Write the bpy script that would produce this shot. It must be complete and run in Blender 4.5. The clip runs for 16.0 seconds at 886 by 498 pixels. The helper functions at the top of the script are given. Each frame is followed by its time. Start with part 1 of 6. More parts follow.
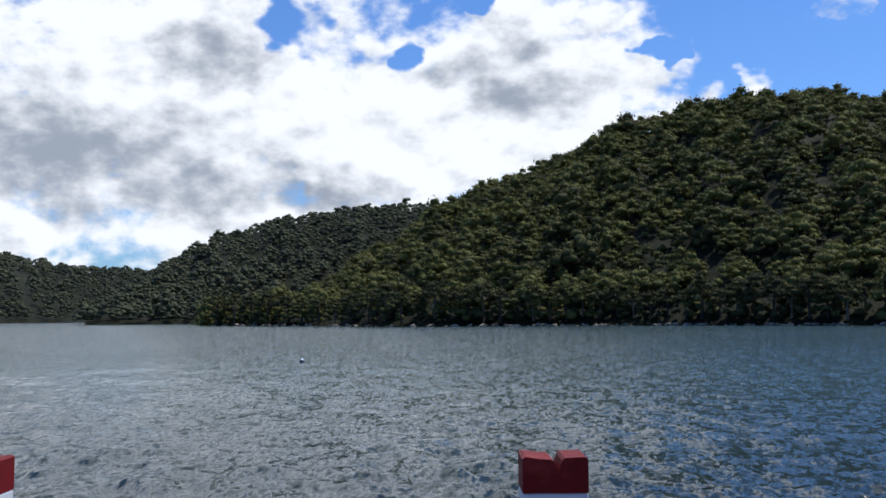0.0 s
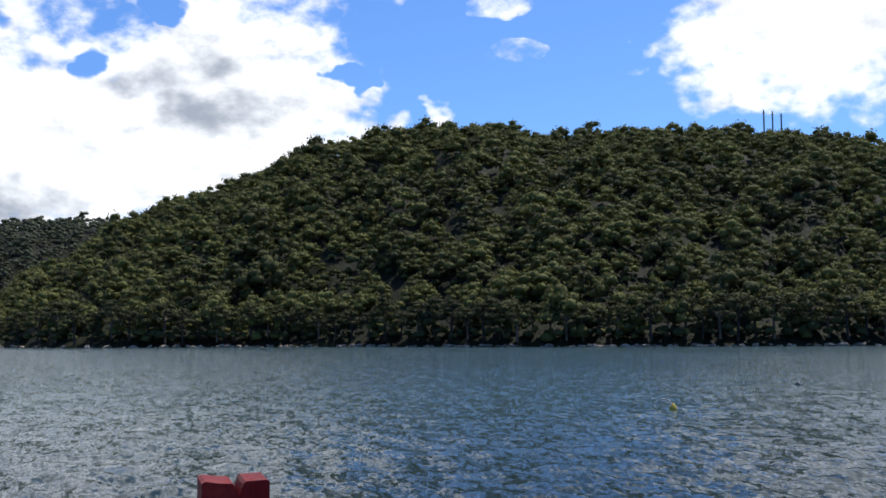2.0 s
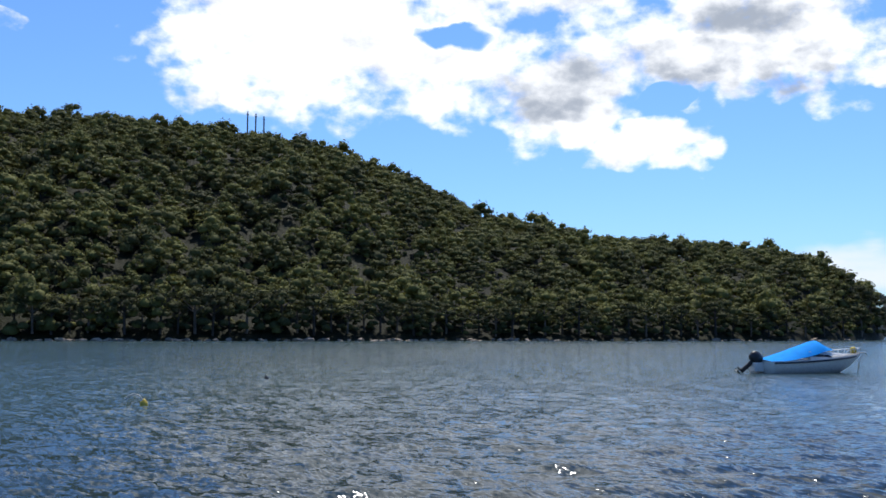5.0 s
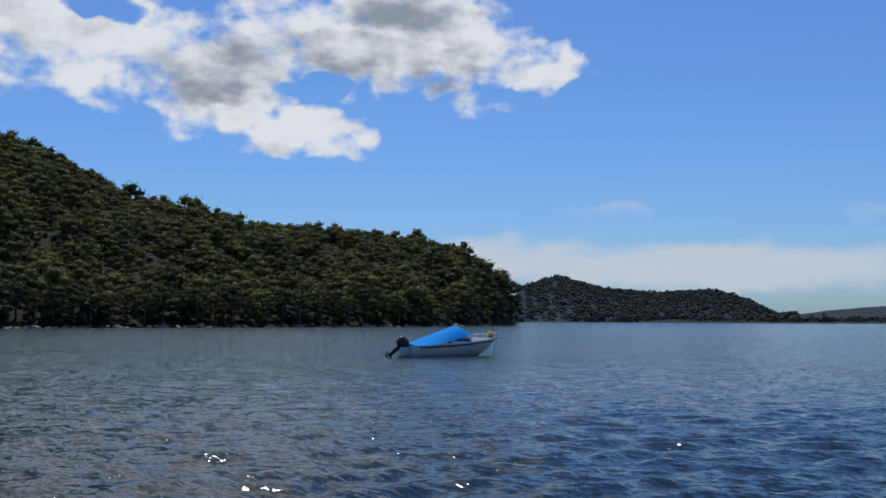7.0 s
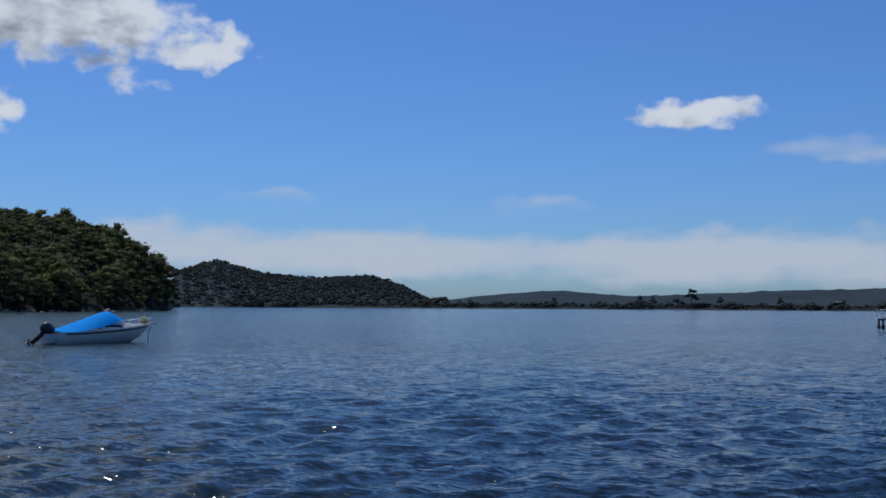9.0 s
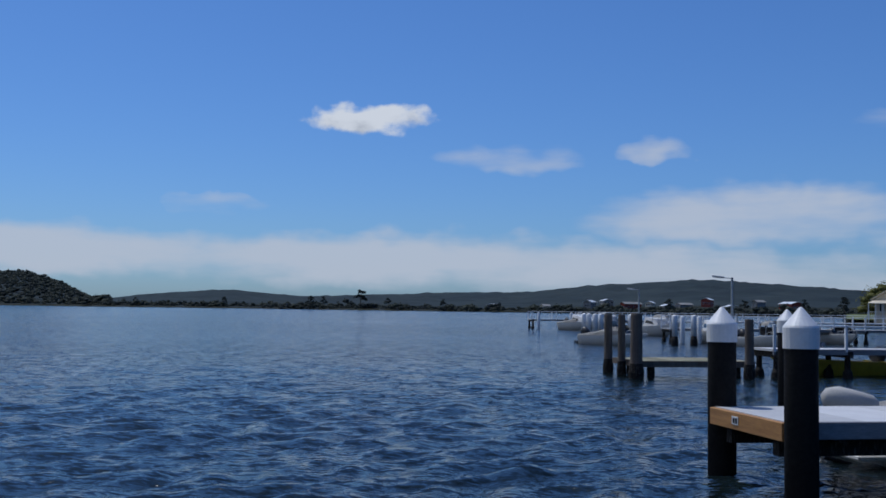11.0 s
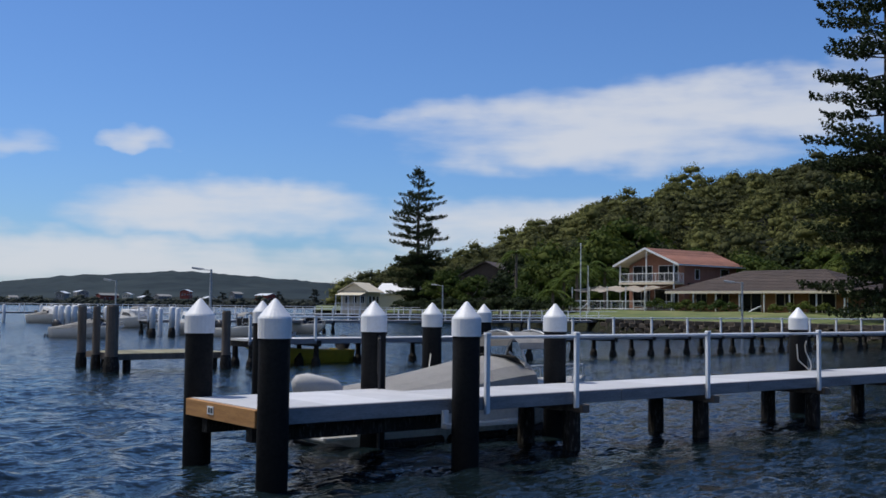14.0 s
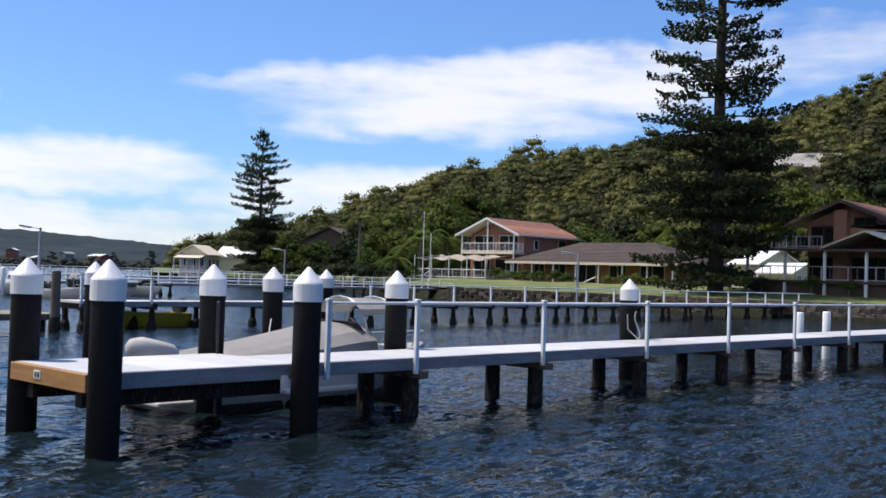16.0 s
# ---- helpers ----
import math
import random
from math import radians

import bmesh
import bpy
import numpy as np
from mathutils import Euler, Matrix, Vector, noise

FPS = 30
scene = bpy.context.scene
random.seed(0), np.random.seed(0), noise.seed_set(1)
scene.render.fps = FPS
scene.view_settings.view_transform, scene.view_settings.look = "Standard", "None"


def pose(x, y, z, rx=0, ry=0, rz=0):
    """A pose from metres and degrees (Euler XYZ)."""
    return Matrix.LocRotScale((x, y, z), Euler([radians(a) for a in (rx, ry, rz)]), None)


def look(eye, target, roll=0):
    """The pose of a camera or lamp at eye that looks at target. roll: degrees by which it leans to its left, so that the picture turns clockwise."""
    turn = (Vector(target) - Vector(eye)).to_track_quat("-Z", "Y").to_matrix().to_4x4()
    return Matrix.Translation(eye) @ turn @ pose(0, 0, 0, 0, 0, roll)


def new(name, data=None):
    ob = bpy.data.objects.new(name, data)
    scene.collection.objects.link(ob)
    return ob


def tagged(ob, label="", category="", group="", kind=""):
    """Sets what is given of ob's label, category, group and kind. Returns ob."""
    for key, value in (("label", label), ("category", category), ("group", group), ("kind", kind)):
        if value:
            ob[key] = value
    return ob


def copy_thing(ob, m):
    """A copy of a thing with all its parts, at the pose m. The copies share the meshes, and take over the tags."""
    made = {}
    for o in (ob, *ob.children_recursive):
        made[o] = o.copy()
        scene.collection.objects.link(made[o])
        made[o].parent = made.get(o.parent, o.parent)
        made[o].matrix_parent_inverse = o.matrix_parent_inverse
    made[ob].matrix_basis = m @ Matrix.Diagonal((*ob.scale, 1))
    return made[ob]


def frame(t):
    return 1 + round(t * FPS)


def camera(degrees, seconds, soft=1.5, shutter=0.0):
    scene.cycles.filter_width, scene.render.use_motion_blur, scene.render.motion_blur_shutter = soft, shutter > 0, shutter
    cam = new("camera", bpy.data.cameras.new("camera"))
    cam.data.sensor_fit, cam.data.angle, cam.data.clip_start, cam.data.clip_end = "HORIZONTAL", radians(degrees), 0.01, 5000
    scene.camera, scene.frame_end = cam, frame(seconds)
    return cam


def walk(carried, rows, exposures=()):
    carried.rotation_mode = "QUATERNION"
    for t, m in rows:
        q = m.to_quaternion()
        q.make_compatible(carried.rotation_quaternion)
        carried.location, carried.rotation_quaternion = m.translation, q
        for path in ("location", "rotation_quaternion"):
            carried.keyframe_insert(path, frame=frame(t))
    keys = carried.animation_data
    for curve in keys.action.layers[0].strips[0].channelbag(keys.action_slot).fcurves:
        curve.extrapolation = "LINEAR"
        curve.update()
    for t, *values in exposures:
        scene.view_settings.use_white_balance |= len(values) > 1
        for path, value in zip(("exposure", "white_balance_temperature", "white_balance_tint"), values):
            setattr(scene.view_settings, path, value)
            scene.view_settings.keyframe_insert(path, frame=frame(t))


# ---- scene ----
EYE = 2.3


def turn(yaw, pitch, roll):
    """The camera stands on one spot and pans: compass yaw, pitch and lean in degrees."""
    a, p = radians(yaw), radians(pitch)
    eye = Vector((0, 0, EYE))
    return look(eye, eye + Vector((math.sin(a) * math.cos(p), math.cos(a) * math.cos(p), math.sin(p))), roll)


cam = camera(45.98, 16.0, soft=1.6)
walk(cam, [(t, turn(*r)) for t, *r in (
    (0, 0, 3.69, -0.46),
    (0.5, 3.95, 4.06, -0.35),
    (1, 8.32, 4.39, -0.2),
    (1.5, 12.5, 4.6, -0.37),
    (2, 17.09, 4.74, -0.27),
    (2.5, 21.48, 4.84, -0.2),
    (3, 26.15, 4.87, -0.22),
    (3.5, 30.59, 4.85, -0.14),
    (4, 35.49, 4.78, -0.07),
    (4.5, 40.14, 4.63, 0.06),
    (5, 45.19, 4.46, 0.33),
    (5.2, 47.16, 4.41, 0.49),
    (7.5, 68.67, 3.59, 0.1),
    (8, 73.34, 3.41, 0.17),
    (8.5, 77.76, 3.21, 0.27),
    (9, 82.51, 3.07, 0.28),
    (11.3, 103.22, 3.28, 0.74),
    (11.5, 105.2, 3.31, 0.67),
    (12, 110.16, 3.36, 0.72),
    (12.5, 114.81, 3.37, 0.8),
    (13, 119.77, 3.38, 0.73),
    (13.5, 124.14, 3.3, 0.66),
    (14, 128.37, 3.13, 0.71),
    (14.5, 131.59, 2.73, 0.81),
    (15, 134.31, 2.15, 1.22),
    (15.5, 136.03, 1.76, 1.54),
    (16, 136.98, 1.48, 1.85),
)], exposures=(
    (0, -0.02, 6150, 10), (2, 0.2, 6300, 10), (3.3, 0.66, 6450, 10), (4, 0.6, 6450, 10), (5, 0.26, 6350, 10), (6.5, -0.35, 6300, 10), (7.5, -0.55, 6050, 10), (9, -0.68, 5800, 10),
    (12.5, -0.7, 5800, 10), (13.5, -0.45, 6300, 10), (14.5, -0.05, 6700, 11), (15.2, 0.2, 6900, 12), (16, 0.36, 6900, 12)))

# ---- world and sun ----
SUN_AZ, SUN_EL = 58.0, 64.0


class Nodes:
    """Short hand for building a node tree."""

    def __init__(self, tree):
        self.tree = tree
        tree.nodes.clear()

    def add(self, kind):
        return self.tree.nodes.new(kind)

    def link(self, a, b):
        self.tree.links.new(a, b)

    def put(self, socket, value):
        if isinstance(value, bpy.types.NodeSocket):
            self.link(value, socket)
        else:
            socket.default_value = value

    def math(self, op, a, b=0.0, c=0.0, clamp=False):
        node = self.add("ShaderNodeMath")
        node.operation, node.use_clamp = op, clamp
        for socket, value in zip(node.inputs, (a, b, c)):
            self.put(socket, value)
        return node.outputs[0]

    def noise(self, vector, scale, detail=4.0, rough=0.5, dims="3D", distortion=0.0):
        node = self.add("ShaderNodeTexNoise")
        node.noise_dimensions = dims
        self.link(vector, node.inputs["Vector"])
        for key, value in (("Scale", scale), ("Detail", detail), ("Roughness", rough), ("Distortion", distortion)):
            node.inputs[key].default_value = value
        return node.outputs["Fac"]

    def ramp(self, fac, low, high, a=0.0, b=1.0, smooth=True):
        node = self.add("ShaderNodeMapRange")
        node.interpolation_type = "SMOOTHSTEP" if smooth else "LINEAR"
        for socket, value in zip(node.inputs, (fac, low, high, a, b)):
            self.put(socket, value)
        return node.outputs[0]

    def mix(self, fac, a, b, blend="MIX"):
        node = self.add("ShaderNodeMix")
        node.data_type, node.blend_type = "RGBA", blend
        self.put(node.inputs["Factor"], fac)
        for socket, value in ((node.inputs[6], a), (node.inputs[7], b)):
            self.put(socket, (*value, 1) if isinstance(value, tuple) and len(value) == 3 else value)
        return node.outputs[2]

    def combine(self, x, y, z=0.0):
        node = self.add("ShaderNodeCombineXYZ")
        for socket, value in zip(node.inputs, (x, y, z)):
            self.put(socket, value)
        return node.outputs[0]

    def scaled(self, vector, by):
        node = self.add("ShaderNodeVectorMath")
        node.operation = "MULTIPLY"
        self.link(vector, node.inputs[0])
        node.inputs[1].default_value = by
        return node.outputs[0]


# cloud masses: compass, height, half width, half height in degrees, thickness
CUMULUS = (
    (-14, 12, 12, 9, 1.3), (-2, 10, 9, 6, 1.3), (5, 12, 8, 7, 1.2), (-22, 4.5, 9, 2.0, .8), (11, 11.5, 3.2, 3.2, 1.0), (-30, 14, 10, 10, 1.2), (-25, 9, 9, 5, 1.2),
    (17, 12, 1.4, 1.0, .6), (37, 15.8, 8.5, 4.6, 1.2), (33, 13.2, 4, 1.5, .7), (46, 14.5, 5, 3.4, 1.0), (52, 12.5, 4.2, 3.0, 1.0), (56.5, 10.2, 3.8, 1.6, 1.1),
    (60, 15.2, 9, 3.0, 1.1), (69, 13.4, 2.6, 1.2, .5), (66, 11.7, 1.6, .8, .4), (50, 20, 16, 4, 1.0), (20.5, 17.8, 1.6, .6, .3), (21.5, 15.4, 1.6, .6, .2),
    (96.3, 10.2, 3.3, .88, .95), (0, 24, 18, 8, 1.1), (-12, 5.5, 14, 3, .8), (-16, 38, 24, 18, 1.3), (45, 38, 20, 19, 1.5))
HOLES = ((-8.6, 15.6, 2.2, 1.7), (-1.7, 14.1, .9, .8), (1.6, 17.2, 1.6, .8), (45.8, 15.9, 2.2, .7), (12.3, 14.4, 1.2, .9), (57.5, 12.6, 1.6, .7))
STREAKS = (
    (104, 8.2, 4.0, .8, .55), (112, 8.6, 1.8, .6, .5), (137, 9.4, 12, 2.4, 1.1), (144, 10.6, 11, 2.2, 1.2), (128, 9.6, 7, .9, .5), (117, 5.0, 9, 1.8, 1.1), (131, 4.4, 10, 2.0, .9),
    (78, 2.8, 13, 1.6, 1.2), (97, 2.6, 17, 1.7, 1.2), (68, 3.4, 8, 1.3, 1.0), (85, 3.2, 3.4, .6, .5), (156, 12.2, 7, 2.0, .5), (112, 2.0, 18, 1.8, 1.1), (160, 7, 10, 3, .5), (88, 5.4, 2.4, .7, .3), (73, 5.6, 2.6, .6, .3))
GREY = ((-21, 8.8, 11, 3.8, 1.2), (-12, 6.8, 10, 1.8, 1.2), (4.0, 12.6, 4.6, 2.4), (-12, 14, 4, 2.2), (53, 13.4, 4.5, 1.7), (62, 16.6, 3.2, 1.5), (62, 13.6, 6, .9), (50, 12.0, 3, 1), (58, 14.6, 9, .9))

world = bpy.data.worlds.new("world")
scene.world = world
world.use_nodes = True
n = Nodes(world.node_tree)
sky = n.add("ShaderNodeTexSky")
sky.sky_type, sky.sun_disc, sky.sun_elevation, sky.sun_rotation = "NISHITA", False, radians(SUN_EL), radians(SUN_AZ)
sky.altitude, sky.air_density, sky.dust_density, sky.ozone_density = 0.0, 1.0, 0.6, 2.5
way = n.add("ShaderNodeTexCoord").outputs["Generated"]
axis = n.add("ShaderNodeSeparateXYZ")
n.link(way, axis.inputs[0])
compass = n.math("MULTIPLY", n.math("ARCTAN2", axis.outputs[0], axis.outputs[1]), 180 / math.pi)
height = n.math("MULTIPLY", n.math("ARCSINE", axis.outputs[2]), 180 / math.pi)
warp_at = n.combine(compass, n.math("MULTIPLY", height, 1.4), 3.0)
warp_x = n.math("MULTIPLY_ADD", n.noise(warp_at, 0.45, 2.5, 0.45), 5.0, -2.5)
warp_y = n.math("MULTIPLY_ADD", n.noise(n.scaled(warp_at, (1, 1, -2)), 0.5, 2.5, 0.45), 3.6, -1.8)
puff = n.noise(n.combine(compass, n.math("MULTIPLY", height, 1.5)), 0.22, 8.0, 0.56)
fine = n.noise(n.combine(n.math("ADD", compass, 40.0), n.math("MULTIPLY", height, 1.4)), 0.7, 5.0, 0.55)
wisp = n.noise(n.combine(compass, n.math("MULTIPLY", height, 4.5)), 0.13, 6.0, 0.5)


bent_x, bent_y = n.math("ADD", compass, warp_x), n.math("ADD", height, warp_y)
half_x, half_y = n.math("MULTIPLY_ADD", warp_x, 0.6, compass), n.math("MULTIPLY_ADD", warp_y, 0.45, height)


def spots(rows, calm=False):
    """The strongest of many soft ovals in the sky."""
    best = None
    for a, e, w, h, *k in rows:
        dx = n.math("MULTIPLY_ADD", half_x if calm or h < 0.9 else bent_x, 1 / w, -a / w)
        dy = n.math("MULTIPLY_ADD", half_y if calm or h < 0.9 else bent_y, 1 / h, -e / h)
        value = n.math("SUBTRACT", 1.0, n.math("ADD", n.math("MULTIPLY", dx, dx), n.math("MULTIPLY", dy, dy)))
        value = n.math("MAXIMUM", value, -2.0)
        if k:
            thick = n.math("MULTIPLY", value, k[0])
            value = n.math("MINIMUM", thick, value) if k[0] < 1 else thick
        best = value if best is None else n.math("SMOOTH_MAX", best, value, 0.25)
    return best


rough = n.math("ADD", n.math("MULTIPLY_ADD", puff, 2.4, -1.2), n.math("MULTIPLY_ADD", fine, 1.5, -0.75))
heap = n.math("ADD", spots(CUMULUS), rough)
gap = n.math("ADD", spots(HOLES), n.math("MULTIPLY", rough, 0.8))
heap = n.math("SUBTRACT", n.math("MINIMUM", heap, 0.75), n.math("MULTIPLY", n.math("MAXIMUM", gap, 0.0), 1.4))
heap_cover = n.ramp(n.math("MINIMUM", heap, 0.72), -0.12, 0.74)
soft = n.math("ADD", spots(STREAKS, True), n.math("MULTIPLY_ADD", wisp, 2.4, -1.25))
soft_cover = n.math("MULTIPLY", n.ramp(soft, -0.25, 1.15), 0.85)
shade = n.math("ADD", n.math("MAXIMUM", spots(GREY), -0.5), n.math("MULTIPLY_ADD", puff, 3.0, -1.65))
lift = n.combine(n.math("ADD", compass, 0.5), n.math("MULTIPLY_ADD", height, 1.5, 1.6))
relief = n.math("SUBTRACT", n.noise(lift, 0.22, 8.0, 0.56), puff)
shade = n.math("ADD", shade, n.math("MULTIPLY", relief, 7.0))
heap_colour = n.mix(n.ramp(shade, -0.7, 1.7), (10.1, 10.2, 10.4), (3.6, 4.0, 4.7))
SKY_TINT = (0.65, 0.95, 1.40)
blue = n.mix(1.0, sky.outputs[0], SKY_TINT, "MULTIPLY")
col = n.mix(soft_cover, blue, (7.8, 8.1, 8.7))
col = n.mix(heap_cover, col, heap_colour)
back = n.add("ShaderNodeBackground")
n.link(col, back.inputs[0])
back.inputs[1].default_value = 0.1
n.link(back.outputs[0], n.add("ShaderNodeOutputWorld").inputs[0])

sun = new("sun", bpy.data.lights.new("sun", "SUN"))
sun.data.energy, sun.data.angle, sun.data.color = 4.0, radians(0.6), (1.0, 0.95, 0.87)
a, e = radians(SUN_AZ), radians(SUN_EL)
toward = Vector((math.sin(a) * math.cos(e), math.cos(a) * math.cos(e), math.sin(e)))
sun.matrix_world = look(toward * 100, (0, 0, 0))


# ---- materials ----
def material(name, colour, other=None, rough=0.6, metal=0.0, grain=3.0, fleck=40.0, bump=0.2, spread=0.5, stretch=(1, 1, 1), spec=0.5, per="", dirt=None, dirt_scale=0.6):
    """A surface with two scales of variation, in metres."""
    mat = bpy.data.materials.new(name)
    mat.use_nodes = True
    k = Nodes(mat.node_tree)
    bsdf = k.add("ShaderNodeBsdfPrincipled")
    at = k.scaled(k.add("ShaderNodeTexCoord").outputs["Object"], stretch)
    other = other or tuple(c * 0.7 for c in colour)
    large, small = k.noise(at, grain, 5.0, 0.6), k.noise(at, fleck, 4.0, 0.6)
    both = k.math("MULTIPLY_ADD", small, 0.45, k.math("MULTIPLY", large, 0.55))
    col = k.mix(k.ramp(both, 0.5 - spread * 0.35, 0.5 + spread * 0.35), other, colour)
    if dirt:
        col = k.mix(k.ramp(k.noise(at, dirt_scale, 6.0, 0.65), 0.5, 0.72), col, dirt)
    if per:
        value = k.add("ShaderNodeObjectInfo").outputs["Random"] if per == "object" else k.add("ShaderNodeNewGeometry").outputs["Random Per Island"]
        hsv = k.add("ShaderNodeHueSaturation")
        k.link(k.ramp(value, 0, 1, 0.72, 1.28, False), hsv.inputs["Value"])
        k.link(col, hsv.inputs["Color"])
        col = hsv.outputs[0]
    k.link(col, bsdf.inputs["Base Color"])
    k.link(k.ramp(small, 0.2, 0.8, max(rough - 0.1, 0.02), min(rough + 0.1, 1.0)), bsdf.inputs["Roughness"])
    bsdf.inputs["Metallic"].default_value = metal
    bsdf.inputs["Specular IOR Level"].default_value = spec
    if bump:
        b = k.add("ShaderNodeBump")
        b.inputs["Strength"].default_value, b.inputs["Distance"].default_value = bump, 0.02
        k.link(both, b.inputs["Height"])
        k.link(b.outputs[0], bsdf.inputs["Normal"])
    k.link(bsdf.outputs[0], k.add("ShaderNodeOutputMaterial").inputs[0])
    return mat


def foliage(name, dark, light, patch=0.05, through_light=0.25, leafy=0.0):
    """Leaves: each leaf, each patch of crown and each tree differ a little; some light comes through."""
    mat = bpy.data.materials.new(name)
    mat.use_nodes = True
    k = Nodes(mat.node_tree)
    geo = k.add("ShaderNodeNewGeometry")
    big = k.noise(geo.outputs["Position"], patch, 3.0, 0.6)
    mid = k.noise(geo.outputs["Position"], patch * 7, 3.0, 0.6)
    f = k.math("ADD", k.math("MULTIPLY", big, 0.9), k.math("MULTIPLY", mid, 0.5))
    f = k.math("ADD", f, k.math("MULTIPLY", geo.outputs["Random Per Island"], 0.2))
    f = k.math("ADD", f, k.math("MULTIPLY", k.add("ShaderNodeObjectInfo").outputs["Random"], 0.25))
    tone = k.add("ShaderNodeAttribute")
    tone.attribute_name = "tree_tone"
    f = k.math("ADD", f, k.math("MULTIPLY", tone.outputs["Fac"], 0.85))
    col = k.mix(k.ramp(f, 0.65, 1.6), dark, light)
    bsdf = k.add("ShaderNodeBsdfPrincipled")
    if leafy:
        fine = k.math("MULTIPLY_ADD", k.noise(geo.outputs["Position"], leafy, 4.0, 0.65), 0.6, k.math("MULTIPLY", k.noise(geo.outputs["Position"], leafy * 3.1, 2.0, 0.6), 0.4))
        relief_node = k.add("ShaderNodeBump")
        relief_node.inputs["Strength"].default_value, relief_node.inputs["Distance"].default_value = 0.7, 0.8 / leafy
        k.link(fine, relief_node.inputs["Height"])
        k.link(relief_node.outputs[0], bsdf.inputs["Normal"])
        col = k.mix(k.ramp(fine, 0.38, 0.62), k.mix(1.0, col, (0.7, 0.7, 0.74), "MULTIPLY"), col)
    k.link(col, bsdf.inputs["Base Color"])
    bsdf.inputs["Roughness"].default_value = 0.75
    bsdf.inputs["Specular IOR Level"].default_value = 0.12
    trans = k.add("ShaderNodeBsdfTranslucent")
    k.link(col, trans.inputs[0])
    both = k.add("ShaderNodeMixShader")
    both.inputs[0].default_value = through_light
    k.link(bsdf.outputs[0], both.inputs[1])
    k.link(trans.outputs[0], both.inputs[2])
    k.link(both.outputs[0], k.add("ShaderNodeOutputMaterial").inputs[0])
    return mat


def water_material():
    """Open water: small wind ripples tilt the surface the same way near and far."""
    mat = bpy.data.materials.new("lake_water")
    mat.use_nodes = True
    k = Nodes(mat.node_tree)
    geo = k.add("ShaderNodeNewGeometry")
    spot = k.add("ShaderNodeSeparateXYZ")
    k.link(geo.outputs["Position"], spot.inputs[0])

    def ripples(angle, scale, detail, rough):
        """Two slopes of a crossed set of ripples whose crests run along the turned y axis."""
        turned = k.add("ShaderNodeMapping")
        turned.inputs["Rotation"].default_value = (0, 0, radians(angle))
        turned.inputs["Scale"].default_value = scale
        k.link(geo.outputs["Position"], turned.inputs[0])
        node = k.add("ShaderNodeTexNoise")
        k.link(turned.outputs[0], node.inputs["Vector"])
        for key, value in (("Scale", 1.0), ("Detail", detail), ("Roughness", rough), ("Distortion", 0.25)):
            node.inputs[key].default_value = value
        both = k.add("ShaderNodeSeparateColor")
        k.link(node.outputs["Color"], both.inputs[0])
        return [k.math("SUBTRACT", both.outputs[i], 0.5) for i in (0, 1)]

    gust = k.ramp(k.noise(k.scaled(geo.outputs["Position"], (0.03, 0.018, 0)), 1.0, 4.0, 0.6), 0.36, 0.64, 0.75, 1.2)
    sheltered = k.math("MULTIPLY", k.ramp(spot.outputs[1], -4.0, -22.0), k.ramp(spot.outputs[0], 75.0, 30.0))
    gust = k.math("MULTIPLY", gust, k.math("MULTIPLY_ADD", sheltered, -0.25, 1.0))
    tilt_x, tilt_y = 0.0, 0.0
    for angle, scale, detail, rough, strong in WIND_RIPPLES:
        a, b = ripples(angle, scale, detail, rough)
        tilt_x = k.math("MULTIPLY_ADD", a, strong, tilt_x)
        tilt_y = k.math("MULTIPLY_ADD", b, strong, tilt_y)
    lean = k.combine(k.math("MULTIPLY", tilt_x, gust), k.math("MULTIPLY", tilt_y, gust), 0.0)
    total = k.add("ShaderNodeVectorMath")
    k.link(geo.outputs["Normal"], total.inputs[0])
    k.link(lean, total.inputs[1])
    unit = k.add("ShaderNodeVectorMath")
    unit.operation = "NORMALIZE"
    k.link(total.outputs[0], unit.inputs[0])
    bsdf = k.add("ShaderNodeBsdfPrincipled")
    # body colour painted brighter to the north, in place of reflected sky light
    painted_sheen = k.noise(k.scaled(geo.outputs["Position"], (0.02, 0.02, 0)), 1.0, 3.0, 0.5)
    painted_sheen = k.ramp(k.math("MULTIPLY_ADD", painted_sheen, 30.0, spot.outputs[1]), 6.0, 62.0)
    k.link(k.mix(painted_sheen, (0.006, 0.012, 0.015), (0.046, 0.084, 0.092)), bsdf.inputs["Base Color"])
    bsdf.inputs["Roughness"].default_value = 0.12
    bsdf.inputs["IOR"].default_value = 1.333
    k.link(unit.outputs[0], bsdf.inputs["Normal"])
    k.link(bsdf.outputs[0], k.add("ShaderNodeOutputMaterial").inputs[0])
    return mat


# ripples: heading, waves per metre, detail, roughness, slope
WIND_RIPPLES = ((30, (2.0, 0.9, 1), 1.0, 0.5, 0.55), (62, (6.5, 2.6, 1), 2.0, 0.6, 1.2), (-20, (12.0, 6.0, 1), 2.0, 0.6, 1.2))
WATER = water_material()
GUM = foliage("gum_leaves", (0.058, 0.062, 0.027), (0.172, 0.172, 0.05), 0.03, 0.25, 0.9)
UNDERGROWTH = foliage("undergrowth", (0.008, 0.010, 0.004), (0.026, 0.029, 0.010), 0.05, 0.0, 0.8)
# gums of the hills behind, greyed in the leaf colour to stand for haze
HAZED_GUM = foliage("hazed_gum_leaves", (0.07, 0.078, 0.05), (0.135, 0.142, 0.075), 0.02, 0.2, 0.5)
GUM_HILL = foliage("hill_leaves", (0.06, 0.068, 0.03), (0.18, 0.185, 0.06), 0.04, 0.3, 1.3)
GUM_NEAR = foliage("garden_leaves", (0.025, 0.05, 0.010), (0.16, 0.18, 0.035), 0.12, 0.3)
